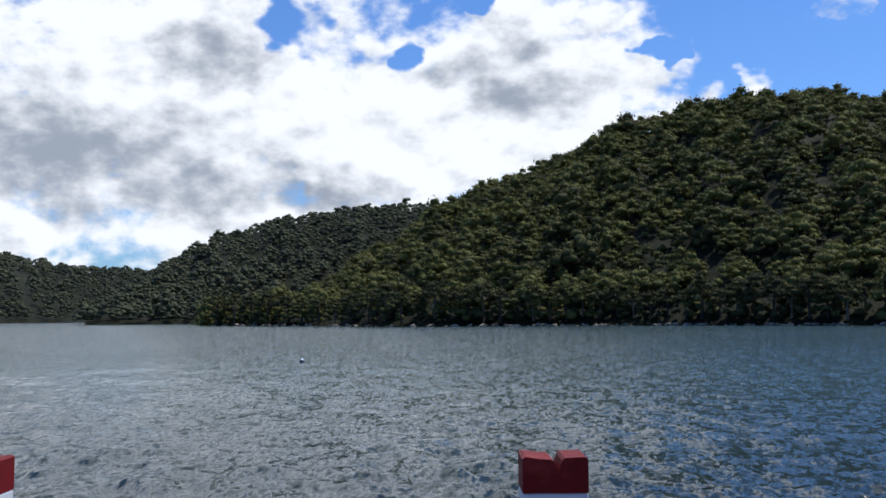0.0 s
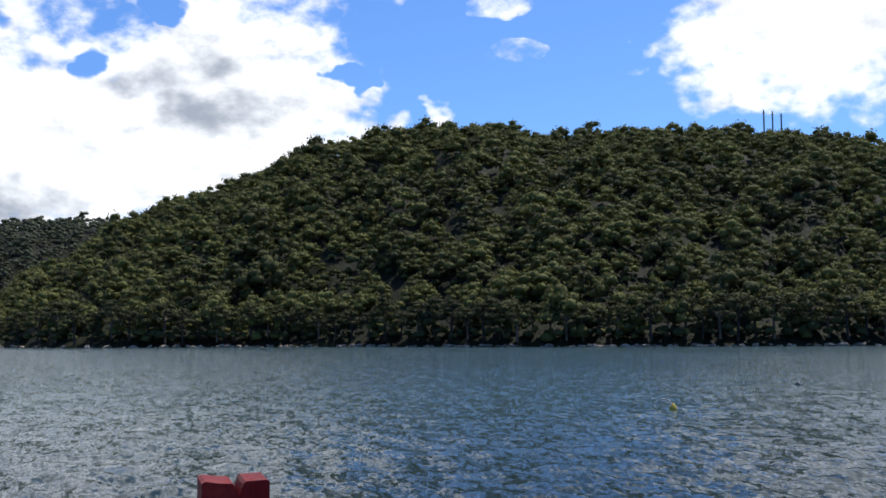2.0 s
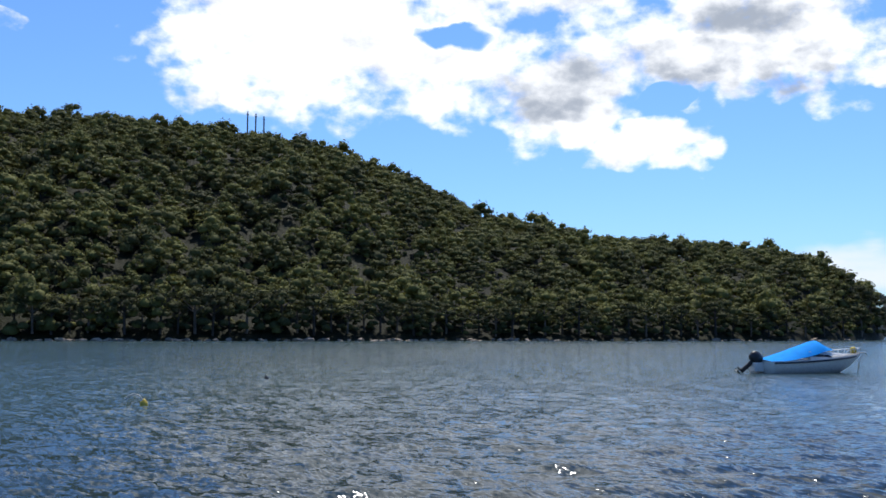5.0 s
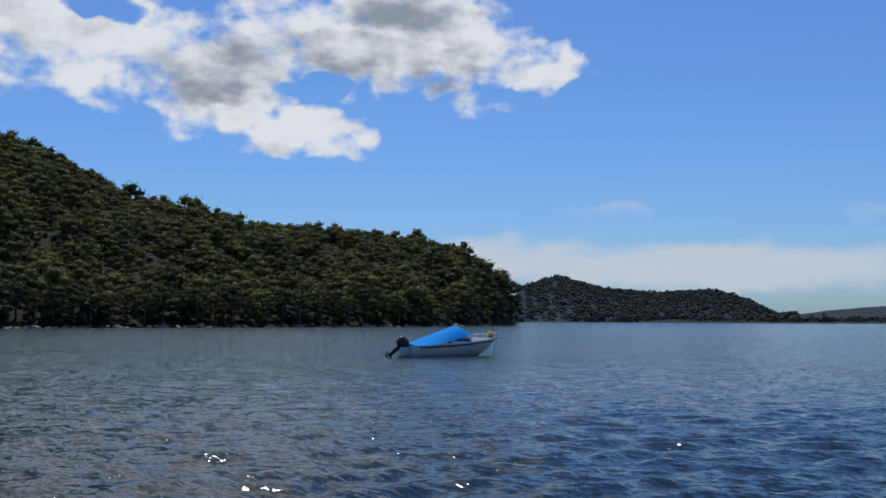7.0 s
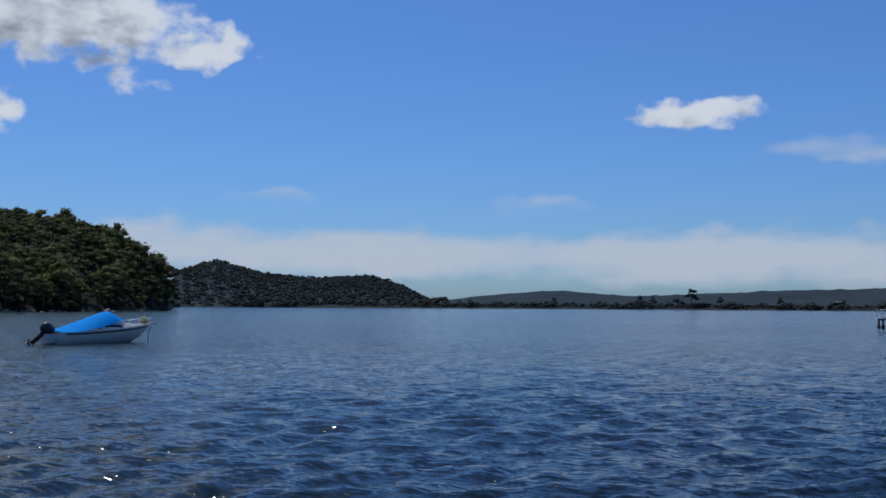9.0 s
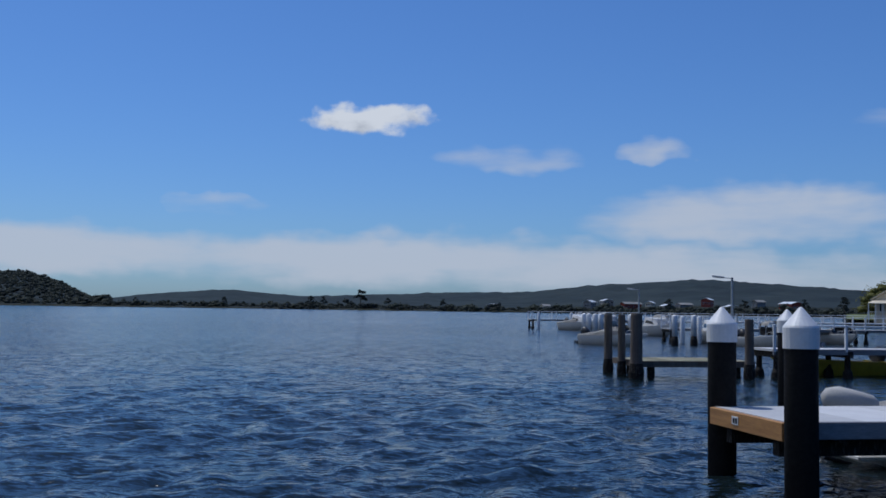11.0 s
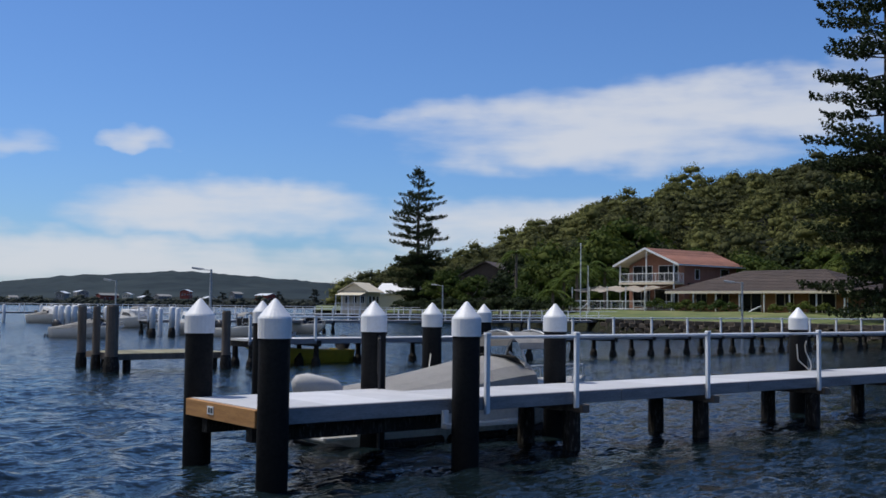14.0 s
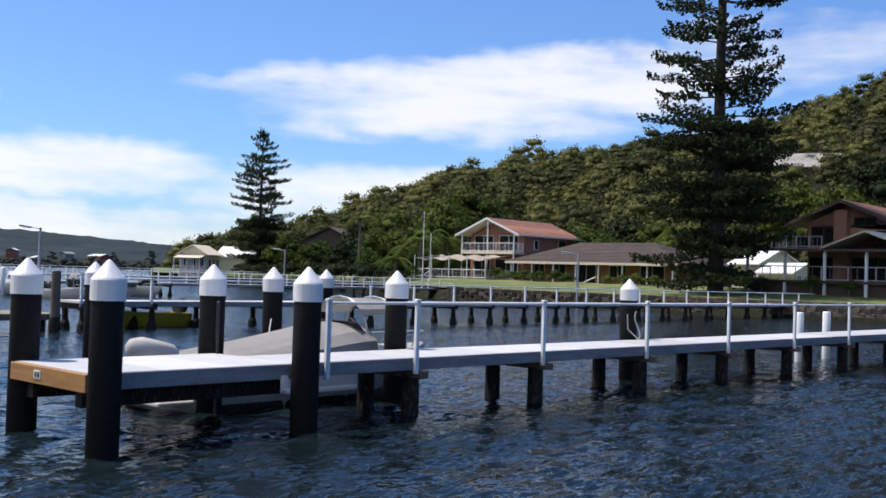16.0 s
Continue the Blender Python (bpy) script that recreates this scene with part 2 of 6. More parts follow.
CASUARINA = foliage("dark_leaves", (0.012, 0.022, 0.008), (0.045, 0.058, 0.02), 0.1)
PINE = foliage("pine_needles", (0.022, 0.034, 0.014), (0.07, 0.088, 0.034), 0.3, 0.2)
PALM = foliage("palm_leaves", (0.04, 0.07, 0.012), (0.2, 0.24, 0.05), 0.5, 0.3)
# far-shore leaves: the bluish haze of distance is put into their colour
HAZED_LEAVES = foliage("hazed_leaves", (0.034, 0.045, 0.042), (0.07, 0.082, 0.062), 0.02, 0.2, 0.25)
DARK_BARK = material("dark_bark", (0.07, 0.055, 0.045), (0.03, 0.025, 0.02), 0.9, grain=2, fleck=18, bump=0.6)
BARK = material("bark", (0.24, 0.19, 0.15), (0.09, 0.07, 0.055), 0.9, grain=2, fleck=18, bump=0.6, stretch=(1, 1, 0.3))
# the distant range likewise, its base colour paled and blued as by haze
HAZED_RANGE = material("hazed_range", (0.042, 0.055, 0.058), (0.02, 0.029, 0.034), 0.95, grain=0.012, fleck=0.07, bump=0.0, spec=0.05)
WALL_STONE = material("wall_stone", (0.13, 0.105, 0.08), (0.06, 0.05, 0.04), 0.9, grain=0.8, fleck=6, bump=0.7, per="object")
GRASS = material("lawn_grass", (0.12, 0.15, 0.036), (0.07, 0.10, 0.024), 0.9, grain=0.3, fleck=9, bump=0.5, dirt=(0.2, 0.19, 0.07), dirt_scale=0.15)
ROCK = material("sandstone", (0.36, 0.29, 0.22), (0.16, 0.13, 0.1), 0.9, grain=0.8, fleck=6, bump=0.7, per="island")
SLEEVE = material("black_sleeve", (0.007, 0.007, 0.008), (0.012, 0.012, 0.012), 0.7, grain=1.2, fleck=20, bump=0.1, dirt=(0.022, 0.02, 0.017), dirt_scale=1.5, spec=0.15)
CAP = material("white_cap", (0.78, 0.79, 0.8), (0.68, 0.69, 0.7), 0.45, grain=2, fleck=25, bump=0.05, dirt=(0.6, 0.6, 0.58), dirt_scale=2)
DECKING = material("grey_decking", (0.5, 0.505, 0.52), (0.4, 0.405, 0.42), 0.75, grain=2, fleck=45, bump=0.2, per="object", dirt=(0.46, 0.46, 0.46), dirt_scale=1.2)
FASCIA = material("weathered_beam", (0.24, 0.245, 0.26), (0.13, 0.13, 0.14), 0.8, grain=2, fleck=20, bump=0.4, stretch=(4, 0.6, 4))
NEW_TIMBER = material("raw_timber", (0.42, 0.22, 0.075), (0.25, 0.12, 0.04), 0.7, grain=3, fleck=30, bump=0.3, stretch=(0.6, 4, 5))
OLD_TIMBER = material("old_timber", (0.17, 0.14, 0.115), (0.075, 0.06, 0.05), 0.9, grain=2, fleck=20, bump=0.6, stretch=(3, 3, 0.4))
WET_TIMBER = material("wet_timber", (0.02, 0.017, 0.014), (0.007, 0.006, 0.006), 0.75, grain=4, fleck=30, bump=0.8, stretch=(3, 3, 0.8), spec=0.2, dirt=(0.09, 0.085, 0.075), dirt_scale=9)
WHITE = material("white_paint", (0.74, 0.76, 0.78), (0.62, 0.64, 0.66), 0.5, grain=2, fleck=25, bump=0.08)
GALV = material("galvanised_steel", (0.5, 0.51, 0.52), (0.38, 0.39, 0.4), 0.45, metal=0.7, grain=4, fleck=30, bump=0.05)
RED = material("red_paint", (0.2, 0.007, 0.008), (0.12, 0.006, 0.007), 0.6, grain=5, fleck=45, bump=0.25, dirt=(0.24, 0.025, 0.022), dirt_scale=6, spec=0.2)
GELCOAT = material("white_gelcoat", (0.74, 0.72, 0.68), (0.66, 0.64, 0.6), 0.3, grain=1, fleck=10, bump=0.02)
BLUE_COVER = material("blue_canvas", (0.004, 0.29, 0.78), (0.004, 0.22, 0.64), 0.8, spec=0.1, grain=2.5, fleck=30, bump=0.35)
NAVY = material("navy_stripe", (0.02, 0.025, 0.06), None, 0.4, bump=0.0)
GREY_COVER = material("grey_canvas", (0.5, 0.485, 0.46), (0.4, 0.39, 0.375), 0.85, grain=2, fleck=30, bump=0.4)
BLACK = material("black_plastic", (0.014, 0.014, 0.016), (0.03, 0.03, 0.032), 0.4, bump=0.05)
GLASS_DARK = material("dark_glass", (0.012, 0.014, 0.016), (0.02, 0.022, 0.025), 0.08, bump=0.0)
YELLOW = material("yellow_plastic", (0.55, 0.4, 0.04), (0.42, 0.3, 0.03), 0.5, bump=0.1)
TERRACOTTA = material("terracotta_tiles", (0.36, 0.17, 0.115), (0.26, 0.12, 0.08), 0.8, grain=0.6, fleck=9, bump=0.4, per="object")
BROWN_TILE = material("brown_tiles", (0.085, 0.06, 0.048), (0.05, 0.037, 0.03), 0.8, grain=0.6, fleck=9, bump=0.4, per="object")
PINK_BRICK = material("pink_brick", (0.34, 0.17, 0.12), (0.25, 0.12, 0.085), 0.85, grain=1, fleck=12, bump=0.4)
TAN_BRICK = material("tan_brick", (0.33, 0.17, 0.075), (0.22, 0.11, 0.05), 0.85, grain=1, fleck=12, bump=0.4)
CREAM = material("cream_paint", (0.66, 0.6, 0.47), (0.56, 0.5, 0.39), 0.7, grain=0.8, fleck=10, bump=0.1)
BROWN_BRICK = material("brown_brick", (0.34, 0.19, 0.13), (0.24, 0.13, 0.09), 0.85, grain=1, fleck=12, bump=0.4)
DARK_WOOD = material("dark_stain", (0.075, 0.05, 0.038), (0.045, 0.032, 0.025), 0.7, grain=2, fleck=14, bump=0.3)
METAL_ROOF = material("white_roof_sheet", (0.75, 0.76, 0.77), (0.66, 0.67, 0.68), 0.4, grain=0.5, fleck=6, bump=0.05)
SAIL = material("shade_cloth", (0.66, 0.6, 0.52), (0.56, 0.5, 0.43), 0.85, grain=1, fleck=20, bump=0.15)
BRICK_SHED = material("red_wall", (0.3, 0.06, 0.04), (0.22, 0.05, 0.035), 0.8, grain=0.5, fleck=5)
CONCRETE = material("concrete", (0.34, 0.33, 0.31), (0.22, 0.21, 0.2), 0.9, grain=0.8, fleck=10, bump=0.4, dirt=(0.12, 0.115, 0.1), dirt_scale=0.5)
STAGE_BOARDS = material("mossy_boards", (0.3, 0.28, 0.2), (0.16, 0.15, 0.09), 0.9, grain=2, fleck=20, bump=0.4, per="object", dirt=(0.1, 0.11, 0.05), dirt_scale=1.5)
ROPE = material("pale_rope", (0.55, 0.53, 0.48), None, 0.9, fleck=80)


# ---- building helpers ----
def at(compass, far, z=0.0):
    """A place from a compass bearing in degrees and a distance from the wharf corner."""
    c = radians(compass)
    return Vector((far * math.sin(c), far * math.cos(c), z))


def thing(name, place, label, category, rz=0.0, group="", kind=""):
    ob = new(name)
    ob.empty_display_size = 0.2
    ob.matrix_world = pose(*place, 0, 0, rz)
    return tagged(ob, label, category, group, kind)


def part(name, bm, mat, parent=None, label="", smooth=False, kind=""):
    mesh = bpy.data.meshes.new(name)
    bm.to_mesh(mesh)
    bm.free()
    mesh.materials.append(mat)
    if smooth:
        mesh.shade_smooth()
    ob = new(name, mesh)
    ob.parent = parent
    return tagged(ob, label, kind=kind)


def box(bm, x0, x1, y0, y1, z0, z1, bevel=0.0):
    made = bmesh.ops.create_cube(bm, size=1.0, matrix=Matrix.LocRotScale(((x0 + x1) / 2, (y0 + y1) / 2, (z0 + z1) / 2), None, (abs(x1 - x0), abs(y1 - y0), abs(z1 - z0))))
    if bevel:
        edges = list({e for v in made["verts"] for e in v.link_edges})
        bmesh.ops.bevel(bm, geom=edges, offset=bevel, segments=1, affect="EDGES")
    return bm


def rod(bm, a, b, r0, r1=None, sides=10):
    a, b = Vector(a), Vector(b)
    m = Matrix.Translation((a + b) / 2) @ (b - a).to_track_quat("Z", "Y").to_matrix().to_4x4()
    bmesh.ops.create_cone(bm, cap_ends=True, segments=sides, radius1=r0, radius2=r0 if r1 is None else r1, depth=(b - a).length, matrix=m)
    return bm


def tube(bm, points, r, sides=7):
    for a, b in zip(points, points[1:]):
        rod(bm, a, b, r, r, sides)
    return bm


def lathe(bm, rows, sides=20, centre=(0, 0, 0)):
    """A turned body from (radius, height) rows."""
    rings = [[bm.verts.new((centre[0] + r * math.cos(2 * math.pi * i / sides), centre[1] + r * math.sin(2 * math.pi * i / sides), centre[2] + z)) for i in range(sides)] for r, z in rows]
    for low, high in zip(rings, rings[1:]):
        for i in range(sides):
            bm.faces.new((low[i], low[(i + 1) % sides], high[(i + 1) % sides], high[i]))
    bm.faces.new(rings[0][::-1])
    bm.faces.new(rings[-1])
    return bm


def solid(bm, outline, depth):
    """A flat outline of corners in space, pushed along the vector depth into a solid."""
    low = [bm.verts.new(p) for p in outline]
    high = [bm.verts.new(Vector(p) + Vector(depth)) for p in outline]
    bm.faces.new(low)
    bm.faces.new(high[::-1])
    for i in range(len(low)):
        j = (i + 1) % len(low)
        bm.faces.new((low[j], low[i], high[i], high[j]))
    bmesh.ops.recalc_face_normals(bm, faces=bm.faces[:])
    return bm


def loft(bm, sections, closed=False):
    """Skin over rows of points of equal count."""
    rows = [[bm.verts.new(p) for p in s] for s in sections]
    for a, b in zip(rows, rows[1:]):
        for i in range(len(a) - (0 if closed else 1)):
            j = (i + 1) % len(a)
            bm.faces.new((a[i], a[j], b[j], b[i]))
    return bm


def quads(name, corners, mat, parent=None, label="", kind=""):
    """Many loose four-cornered faces in one mesh: an array of n x 4 x 3."""
    count = len(corners)
    mesh = bpy.data.meshes.new(name)
    mesh.vertices.add(count * 4)
    mesh.vertices.foreach_set("co", np.asarray(corners, np.float32).ravel())
    mesh.loops.add(count * 4)
    mesh.loops.foreach_set("vertex_index", np.arange(count * 4, dtype=np.int32))
    mesh.polygons.add(count)
    mesh.polygons.foreach_set("loop_start", np.arange(0, count * 4, 4, dtype=np.int32))
    mesh.polygons.foreach_set("loop_total", np.full(count, 4, np.int32))
    mesh.update()
    mesh.materials.append(mat)
    ob = new(name, mesh)
    ob.parent = parent
    return tagged(ob, label, kind=kind)


def sheet(name, verts, faces):
    """A mesh from arrays of corners and four-cornered faces."""
    mesh = bpy.data.meshes.new(name)
    mesh.vertices.add(len(verts))
    mesh.vertices.foreach_set("co", np.asarray(verts, np.float32).ravel())
    mesh.loops.add(faces.size)
    mesh.loops.foreach_set("vertex_index", faces.astype(np.int32).ravel())
    mesh.polygons.add(len(faces))
    mesh.polygons.foreach_set("loop_start", np.arange(0, faces.size, 4, dtype=np.int32))
    mesh.polygons.foreach_set("loop_total", np.full(len(faces), 4, np.int32))
    mesh.update()
    return mesh


def leaf_quads(rng, centres, normals, size, jitter=0.4, long=1.3):
    """Leaf sprays at centres that face about along normals: n x 4 x 3."""
    count = len(centres)
    nrm = normals + rng.normal(0, jitter, (count, 3))
    nrm /= np.linalg.norm(nrm, axis=1, keepdims=True) + 1e-9
    ref = rng.normal(0, 1, (count, 3))
    u = np.cross(nrm, ref)
    u /= np.linalg.norm(u, axis=1, keepdims=True) + 1e-9
    v = np.cross(nrm, u)
    s = (size * rng.uniform(0.6, 1.3, count))[:, None]
    u, v = u * s * long, v * s
    skew = rng.uniform(0.5, 1.0, (4, count, 1))
    return np.stack([centres - u * skew[0], centres - v * skew[1], centres + u * skew[2], centres + v * skew[3]], 1)


def crown(rng, radius, tall, sprays, size, clumps=9, jitter=0.25):
    """A gum's crown: rounded clumps of sprays on a spreading head with gaps, base at 0."""
    pts, nrms = [], []
    for i in range(clumps):
        a, q = rng.uniform(0, 2 * math.pi), math.sqrt((i + 0.5) / clumps)
        c = np.array([q * radius * 0.74 * math.cos(a), q * radius * 0.74 * math.sin(a), tall * (0.82 - 0.34 * q * q + rng.uniform(-0.14, 0.06))])
        r = radius * rng.uniform(0.32, 0.5)
        d = rng.normal(0, 1, (sprays // clumps, 3))
        d /= np.linalg.norm(d, axis=1, keepdims=True)
        d[:, 2] = np.where(d[:, 2] < -0.25, -d[:, 2], d[:, 2])
        pts.append(c + d * r * np.array([1, 1, 0.6]) * rng.uniform(0.88, 1.05, (len(d), 1)))
        nrms.append(d + np.array([0, 0, 0.3]))
    return leaf_quads(rng, np.concatenate(pts), np.concatenate(nrms), size, jitter)


def leaf_mass(rng, centre, r, flat, sides=6, fill=0.78):
    """One rounded, lumpy clump of leaves: corners and faces."""
    lats = (-0.8, 0.0, 0.65, 1.25)
    turn_by = rng.uniform(0, 1)
    rows = []
    for lat in lats:
        t = (np.arange(sides) + turn_by) * 2 * math.pi / sides
        ring = np.stack([np.cos(t) * math.cos(lat), np.sin(t) * math.cos(lat), 0 * t + math.sin(lat) * flat * (0.55 if lat < 0 else 1.0)], 1)
        rows.append(centre + ring * r * rng.uniform(fill - 0.12, fill + 0.12, (sides, 1)))
    verts = np.concatenate(rows)
    faces = [(a * sides + k, a * sides + (k + 1) % sides, (a + 1) * sides + (k + 1) % sides, (a + 1) * sides + k) for a in range(len(lats) - 1) for k in range(sides)]
    top = (len(lats) - 1) * sides
    faces += [(top, top + k, top + k + 1, top + k + 2) for k in range(1, sides - 2, 2)]
    return verts, np.array(faces)


def gum_crown(rng, radius, tall, clumps, sprays, size, sides=6, fill=0.78):
    """A gum's head from afar: a domed heap of rounded leaf masses with loose sprays over them, base at 0."""
    verts, faces, count = [], [], 0
    for i in range(clumps):
        a, q = 2.4 * i + rng.uniform(-0.4, 0.4), math.sqrt((i + 0.2) / clumps)
        c = np.array([q * radius * 0.72 * math.cos(a), q * radius * 0.72 * math.sin(a), tall * (0.8 - 0.44 * q * q + rng.uniform(-0.1, 0.06))])
        r = radius * rng.uniform(0.26, 0.44)
        v, f = leaf_mass(rng, c, r, rng.uniform(0.62, 0.85), sides, fill)
        verts.append(v)
        faces.append(f + count)
        count += len(v)
        n_s = sprays // clumps
        d = rng.normal(0, 1, (n_s, 3))
        d /= np.linalg.norm(d, axis=1, keepdims=True)
        d[:, 2] = np.where(d[:, 2] < -0.2, -d[:, 2], d[:, 2])
        leaves = leaf_quads(rng, c + d * r * np.array([1, 1, 0.75]) * rng.uniform(0.74, 1.12, (n_s, 1)), d, size, 0.5, 1.0).reshape(-1, 3)
        verts.append(leaves)
        faces.append(np.arange(n_s * 4).reshape(-1, 4) + count)
        count += n_s * 4
    return np.concatenate(verts), np.concatenate(faces)


def understorey(rng, radius, tall):
    """Low shrubs round the foot of a tree: a few leaf masses near the ground."""
    verts, faces, count = [], [], 0
    for i in range(3):
        a = 2.1 * i + rng.uniform(0, 1)
        v, f = leaf_mass(rng, np.array([radius * 0.6 * math.cos(a), radius * 0.6 * math.sin(a), tall * rng.uniform(0.06, 0.28)]), radius * rng.uniform(0.24, 0.42), 0.8, 6)
        verts.append(v)
        faces.append(f + count)
        count += len(v)
    return np.concatenate(verts), np.concatenate(faces)


def joined(*shapes):
    """Several shapes of corners and faces as one."""
    offset = np.cumsum([0] + [len(v) for v, _ in shapes])
    return np.concatenate([v for v, _ in shapes]), np.concatenate([f + o for (_, f), o in zip(shapes, offset)])


def grove(name, shapes, rng, places, sizes, mat):
    """Copies of tree shapes at places, turned and scaled, as one mesh with a tone for each tree."""
    verts, faces, tones, count = [], [], [], 0
    for p, s in zip(places, sizes):
        v, f = shapes[rng.integers(len(shapes))]
        a = rng.uniform(0, 2 * math.pi)
        c, t = math.cos(a), math.sin(a)
        m = np.array([[c, t, 0], [-t, c, 0], [0, 0, rng.uniform(0.8, 1.2)]]) * s
        verts.append(v @ m + p - np.array([0, 0, 1.7 * s]))
        faces.append(f + count)
        tones.append(np.full(len(v), rng.uniform(0, 1) ** 1.4))
        count += len(v)
    mesh = sheet(name, np.concatenate(verts), np.concatenate(faces))
    mesh.attributes.new("tree_tone", "FLOAT", "POINT").data.foreach_set("value", np.concatenate(tones).astype(np.float32))
    mesh.shade_smooth()
    mesh.materials.append(mat)
    return new(name, mesh)


# ---- land and water ----
# bearing, shore distance, crest distance, crest height in degrees, height of trees there
LAND = (
    (-12.6, 322, 346, 0.4, 6), (-11.7, 318, 356, 0.75, 8), (-8.2, 286, 368, 1.75, 9), (-6.5, 272, 376, 2.5, 9), (-2.4, 240, 392, 4.7, 9), (-0.4, 236, 400, 6.1, 9), (2.1, 234, 400, 7.4, 9), (5.5, 232, 400, 8.4, 9), (9.8, 230, 400, 10.3, 9), (14, 222, 400, 11.4, 9), (18, 212, 400, 11.6, 9), (23, 205, 400, 11.0, 9),
    (29, 205, 400, 11.05, 9), (36.7, 212, 400, 10.6, 9), (41.3, 222, 400, 9.25, 9), (44.3, 232, 400, 8.2, 9), (47.7, 240, 400, 6.6, 9), (53.5, 250, 400, 5.55, 9), (59, 272, 400, 5.25, 9), (63.7, 300, 400, 4.8, 9),
    (66.1, 330, 400, 3.5, 9), (67.6, 366, 410, 2.5, 8), (68.3, 760, 1300, 1.7, 4), (70.2, 740, 1300, 2.3, 4), (72.9, 730, 1300, 1.6, 4), (75.6, 720, 1300, 1.4, 4), (78.4, 720, 1300, 1.55, 4), (80.2, 720, 1350, 1.05, 4), (81.8, 720, 1500, 0.5, 10),
    (86, 720, 2400, 0.62, 2), (89, 720, 2400, 0.78, 2), (92.8, 700, 2400, 0.5, 2), (96, 690, 2400, 0.6, 2), (101, 680, 2400, 0.8, 2), (105, 660, 2400, 0.85, 2), (108.6, 640, 1900, 1.25, 2), (114, 620, 1900, 1.58, 2),
    (118.4, 600, 1900, 1.35, 2), (122.8, 560, 1900, 1.05, 2))
# the ridge that comes out behind its left flank, and the hill up the arm of the estuary
RIDGE = ((-19.2, 440, 470, 0.4, 6), (-17.5, 432, 520, 1.3, 5), (-15.8, 428, 600, 2.45, 5), (-14.7, 425, 640, 3.1, 5), (-11.7, 425, 650, 4.55, 5), (-8.7, 425, 650, 5.4, 5), (-5.1, 425, 640, 5.95, 5), (-2.0, 425, 640, 6.15, 5), (4, 425, 640, 6.0, 5))
UPSTREAM = ((-60, 760, 1150, 3.4, 6), (-30, 760, 1150, 3.7, 6), (-23, 740, 1150, 3.35, 6), (-20.5, 740, 1150, 2.85, 6), (-17, 740, 1150, 2.55, 6), (-14, 740, 1150, 2.45, 6), (-8, 740, 1150, 2.2, 6))
# the near shore with the houses: bearing, shore distance, crest distance, crest height, trees
SHORE = (
    (121, 230, 330, -0.4, 4), (123.4, 190, 330, 0.5, 9), (124.7, 175, 330, 1.6, 9), (126.2, 160, 330, 2.6, 9), (129, 140, 330, 3.0, 9), (132, 125, 330, 4.1, 9), (135.2, 110, 330, 5.0, 9), (138.2, 98, 330, 6.0, 9), (144.3, 90, 330, 6.9, 9),
    (149.8, 85, 330, 7.5, 9), (155, 82, 320, 8.6, 9), (156.6, 82, 300, 9.6, 9), (159.8, 82, 300, 10.5, 9), (175, 85, 300, 11, 9), (200, 95, 300, 9, 9), (230, 110, 300, 6, 9), (300, 120, 300, 3, 9))


def profile(rows, c):
    table = np.array(rows)
    return [np.interp(c, table[:, 0], table[:, k]) for k in range(1, 5)]


def ground_height(c, d):
    """The height of the land at a bearing and a distance (arrays)."""
    out = np.full(np.broadcast(c, d).shape, -3.0)
    for rows, low, foot in ((LAND, 1.0, 0.0), (RIDGE, 1.0, 0.0), (UPSTREAM, 1.0, 0.0), (SHORE, 1.15, 55.0)):
        inside = (c >= rows[0][0]) & (c <= rows[-1][0])
        shore, crest, rise, trees = profile(rows, c)
        top = EYE + crest * np.tan(np.radians(rise)) - trees * (1.06 if rows is not SHORE else 0.95)
        u = np.clip((d - shore - foot) / np.maximum(crest - shore - foot, 1), 0, 1)
        lump = 1 + 0.06 * np.sin(c * 1.7 + d * 0.03) + 0.05 * np.sin(c * 0.6 - d * 0.05)
        h = low + np.maximum(top - low, 0) * (np.sin(u * math.pi / 2) ** 1.15) * (1 + (lump - 1) * np.clip(1.6 - 2 * u, 0, 1))
        h = h - np.clip((d - crest) / 1500, 0, 1) * np.maximum(top, 0) * 0.5
        h = np.where(d > shore, h, np.where(d > shore - 4, low - (shore - d) / 4 * (low + 3), -3.0))
        out = np.where(inside, np.maximum(out, h), out)
    return out


def build_ground():
    cs = np.concatenate([np.arange(-60, 175, 0.55), np.arange(175, 300.1, 2.5)])
    ds = np.concatenate([[3, 30, 60], np.arange(74, 130, 3), np.arange(130, 450, 9), np.geomspace(450, 4600, 60)])
    c, d = np.meshgrid(cs, ds, indexing="ij")
    z = ground_height(c, d)
    z = z + np.where((d > 1000) & (z > 5), np.random.default_rng(2).normal(0, 0.9, z.shape), 0)
    verts = np.stack([d * np.sin(np.radians(c)), d * np.cos(np.radians(c)), z], -1).reshape(-1, 3)
    w = len(ds)
    faces = [(i * w + j, i * w + j + 1, ((i + 1) % len(cs)) * w + j + 1, ((i + 1) % len(cs)) * w + j) for i in range(len(cs)) for j in range(w - 1)]
    mesh = bpy.data.meshes.new("ground")
    mesh.from_pydata(verts.tolist(), [], faces)
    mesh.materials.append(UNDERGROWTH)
    mesh.materials.append(HAZED_RANGE)
    # slopes past 700 m take the colour with haze in it
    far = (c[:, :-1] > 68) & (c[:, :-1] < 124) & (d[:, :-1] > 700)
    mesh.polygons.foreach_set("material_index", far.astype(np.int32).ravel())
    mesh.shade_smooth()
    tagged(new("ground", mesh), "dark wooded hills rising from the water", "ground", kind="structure")


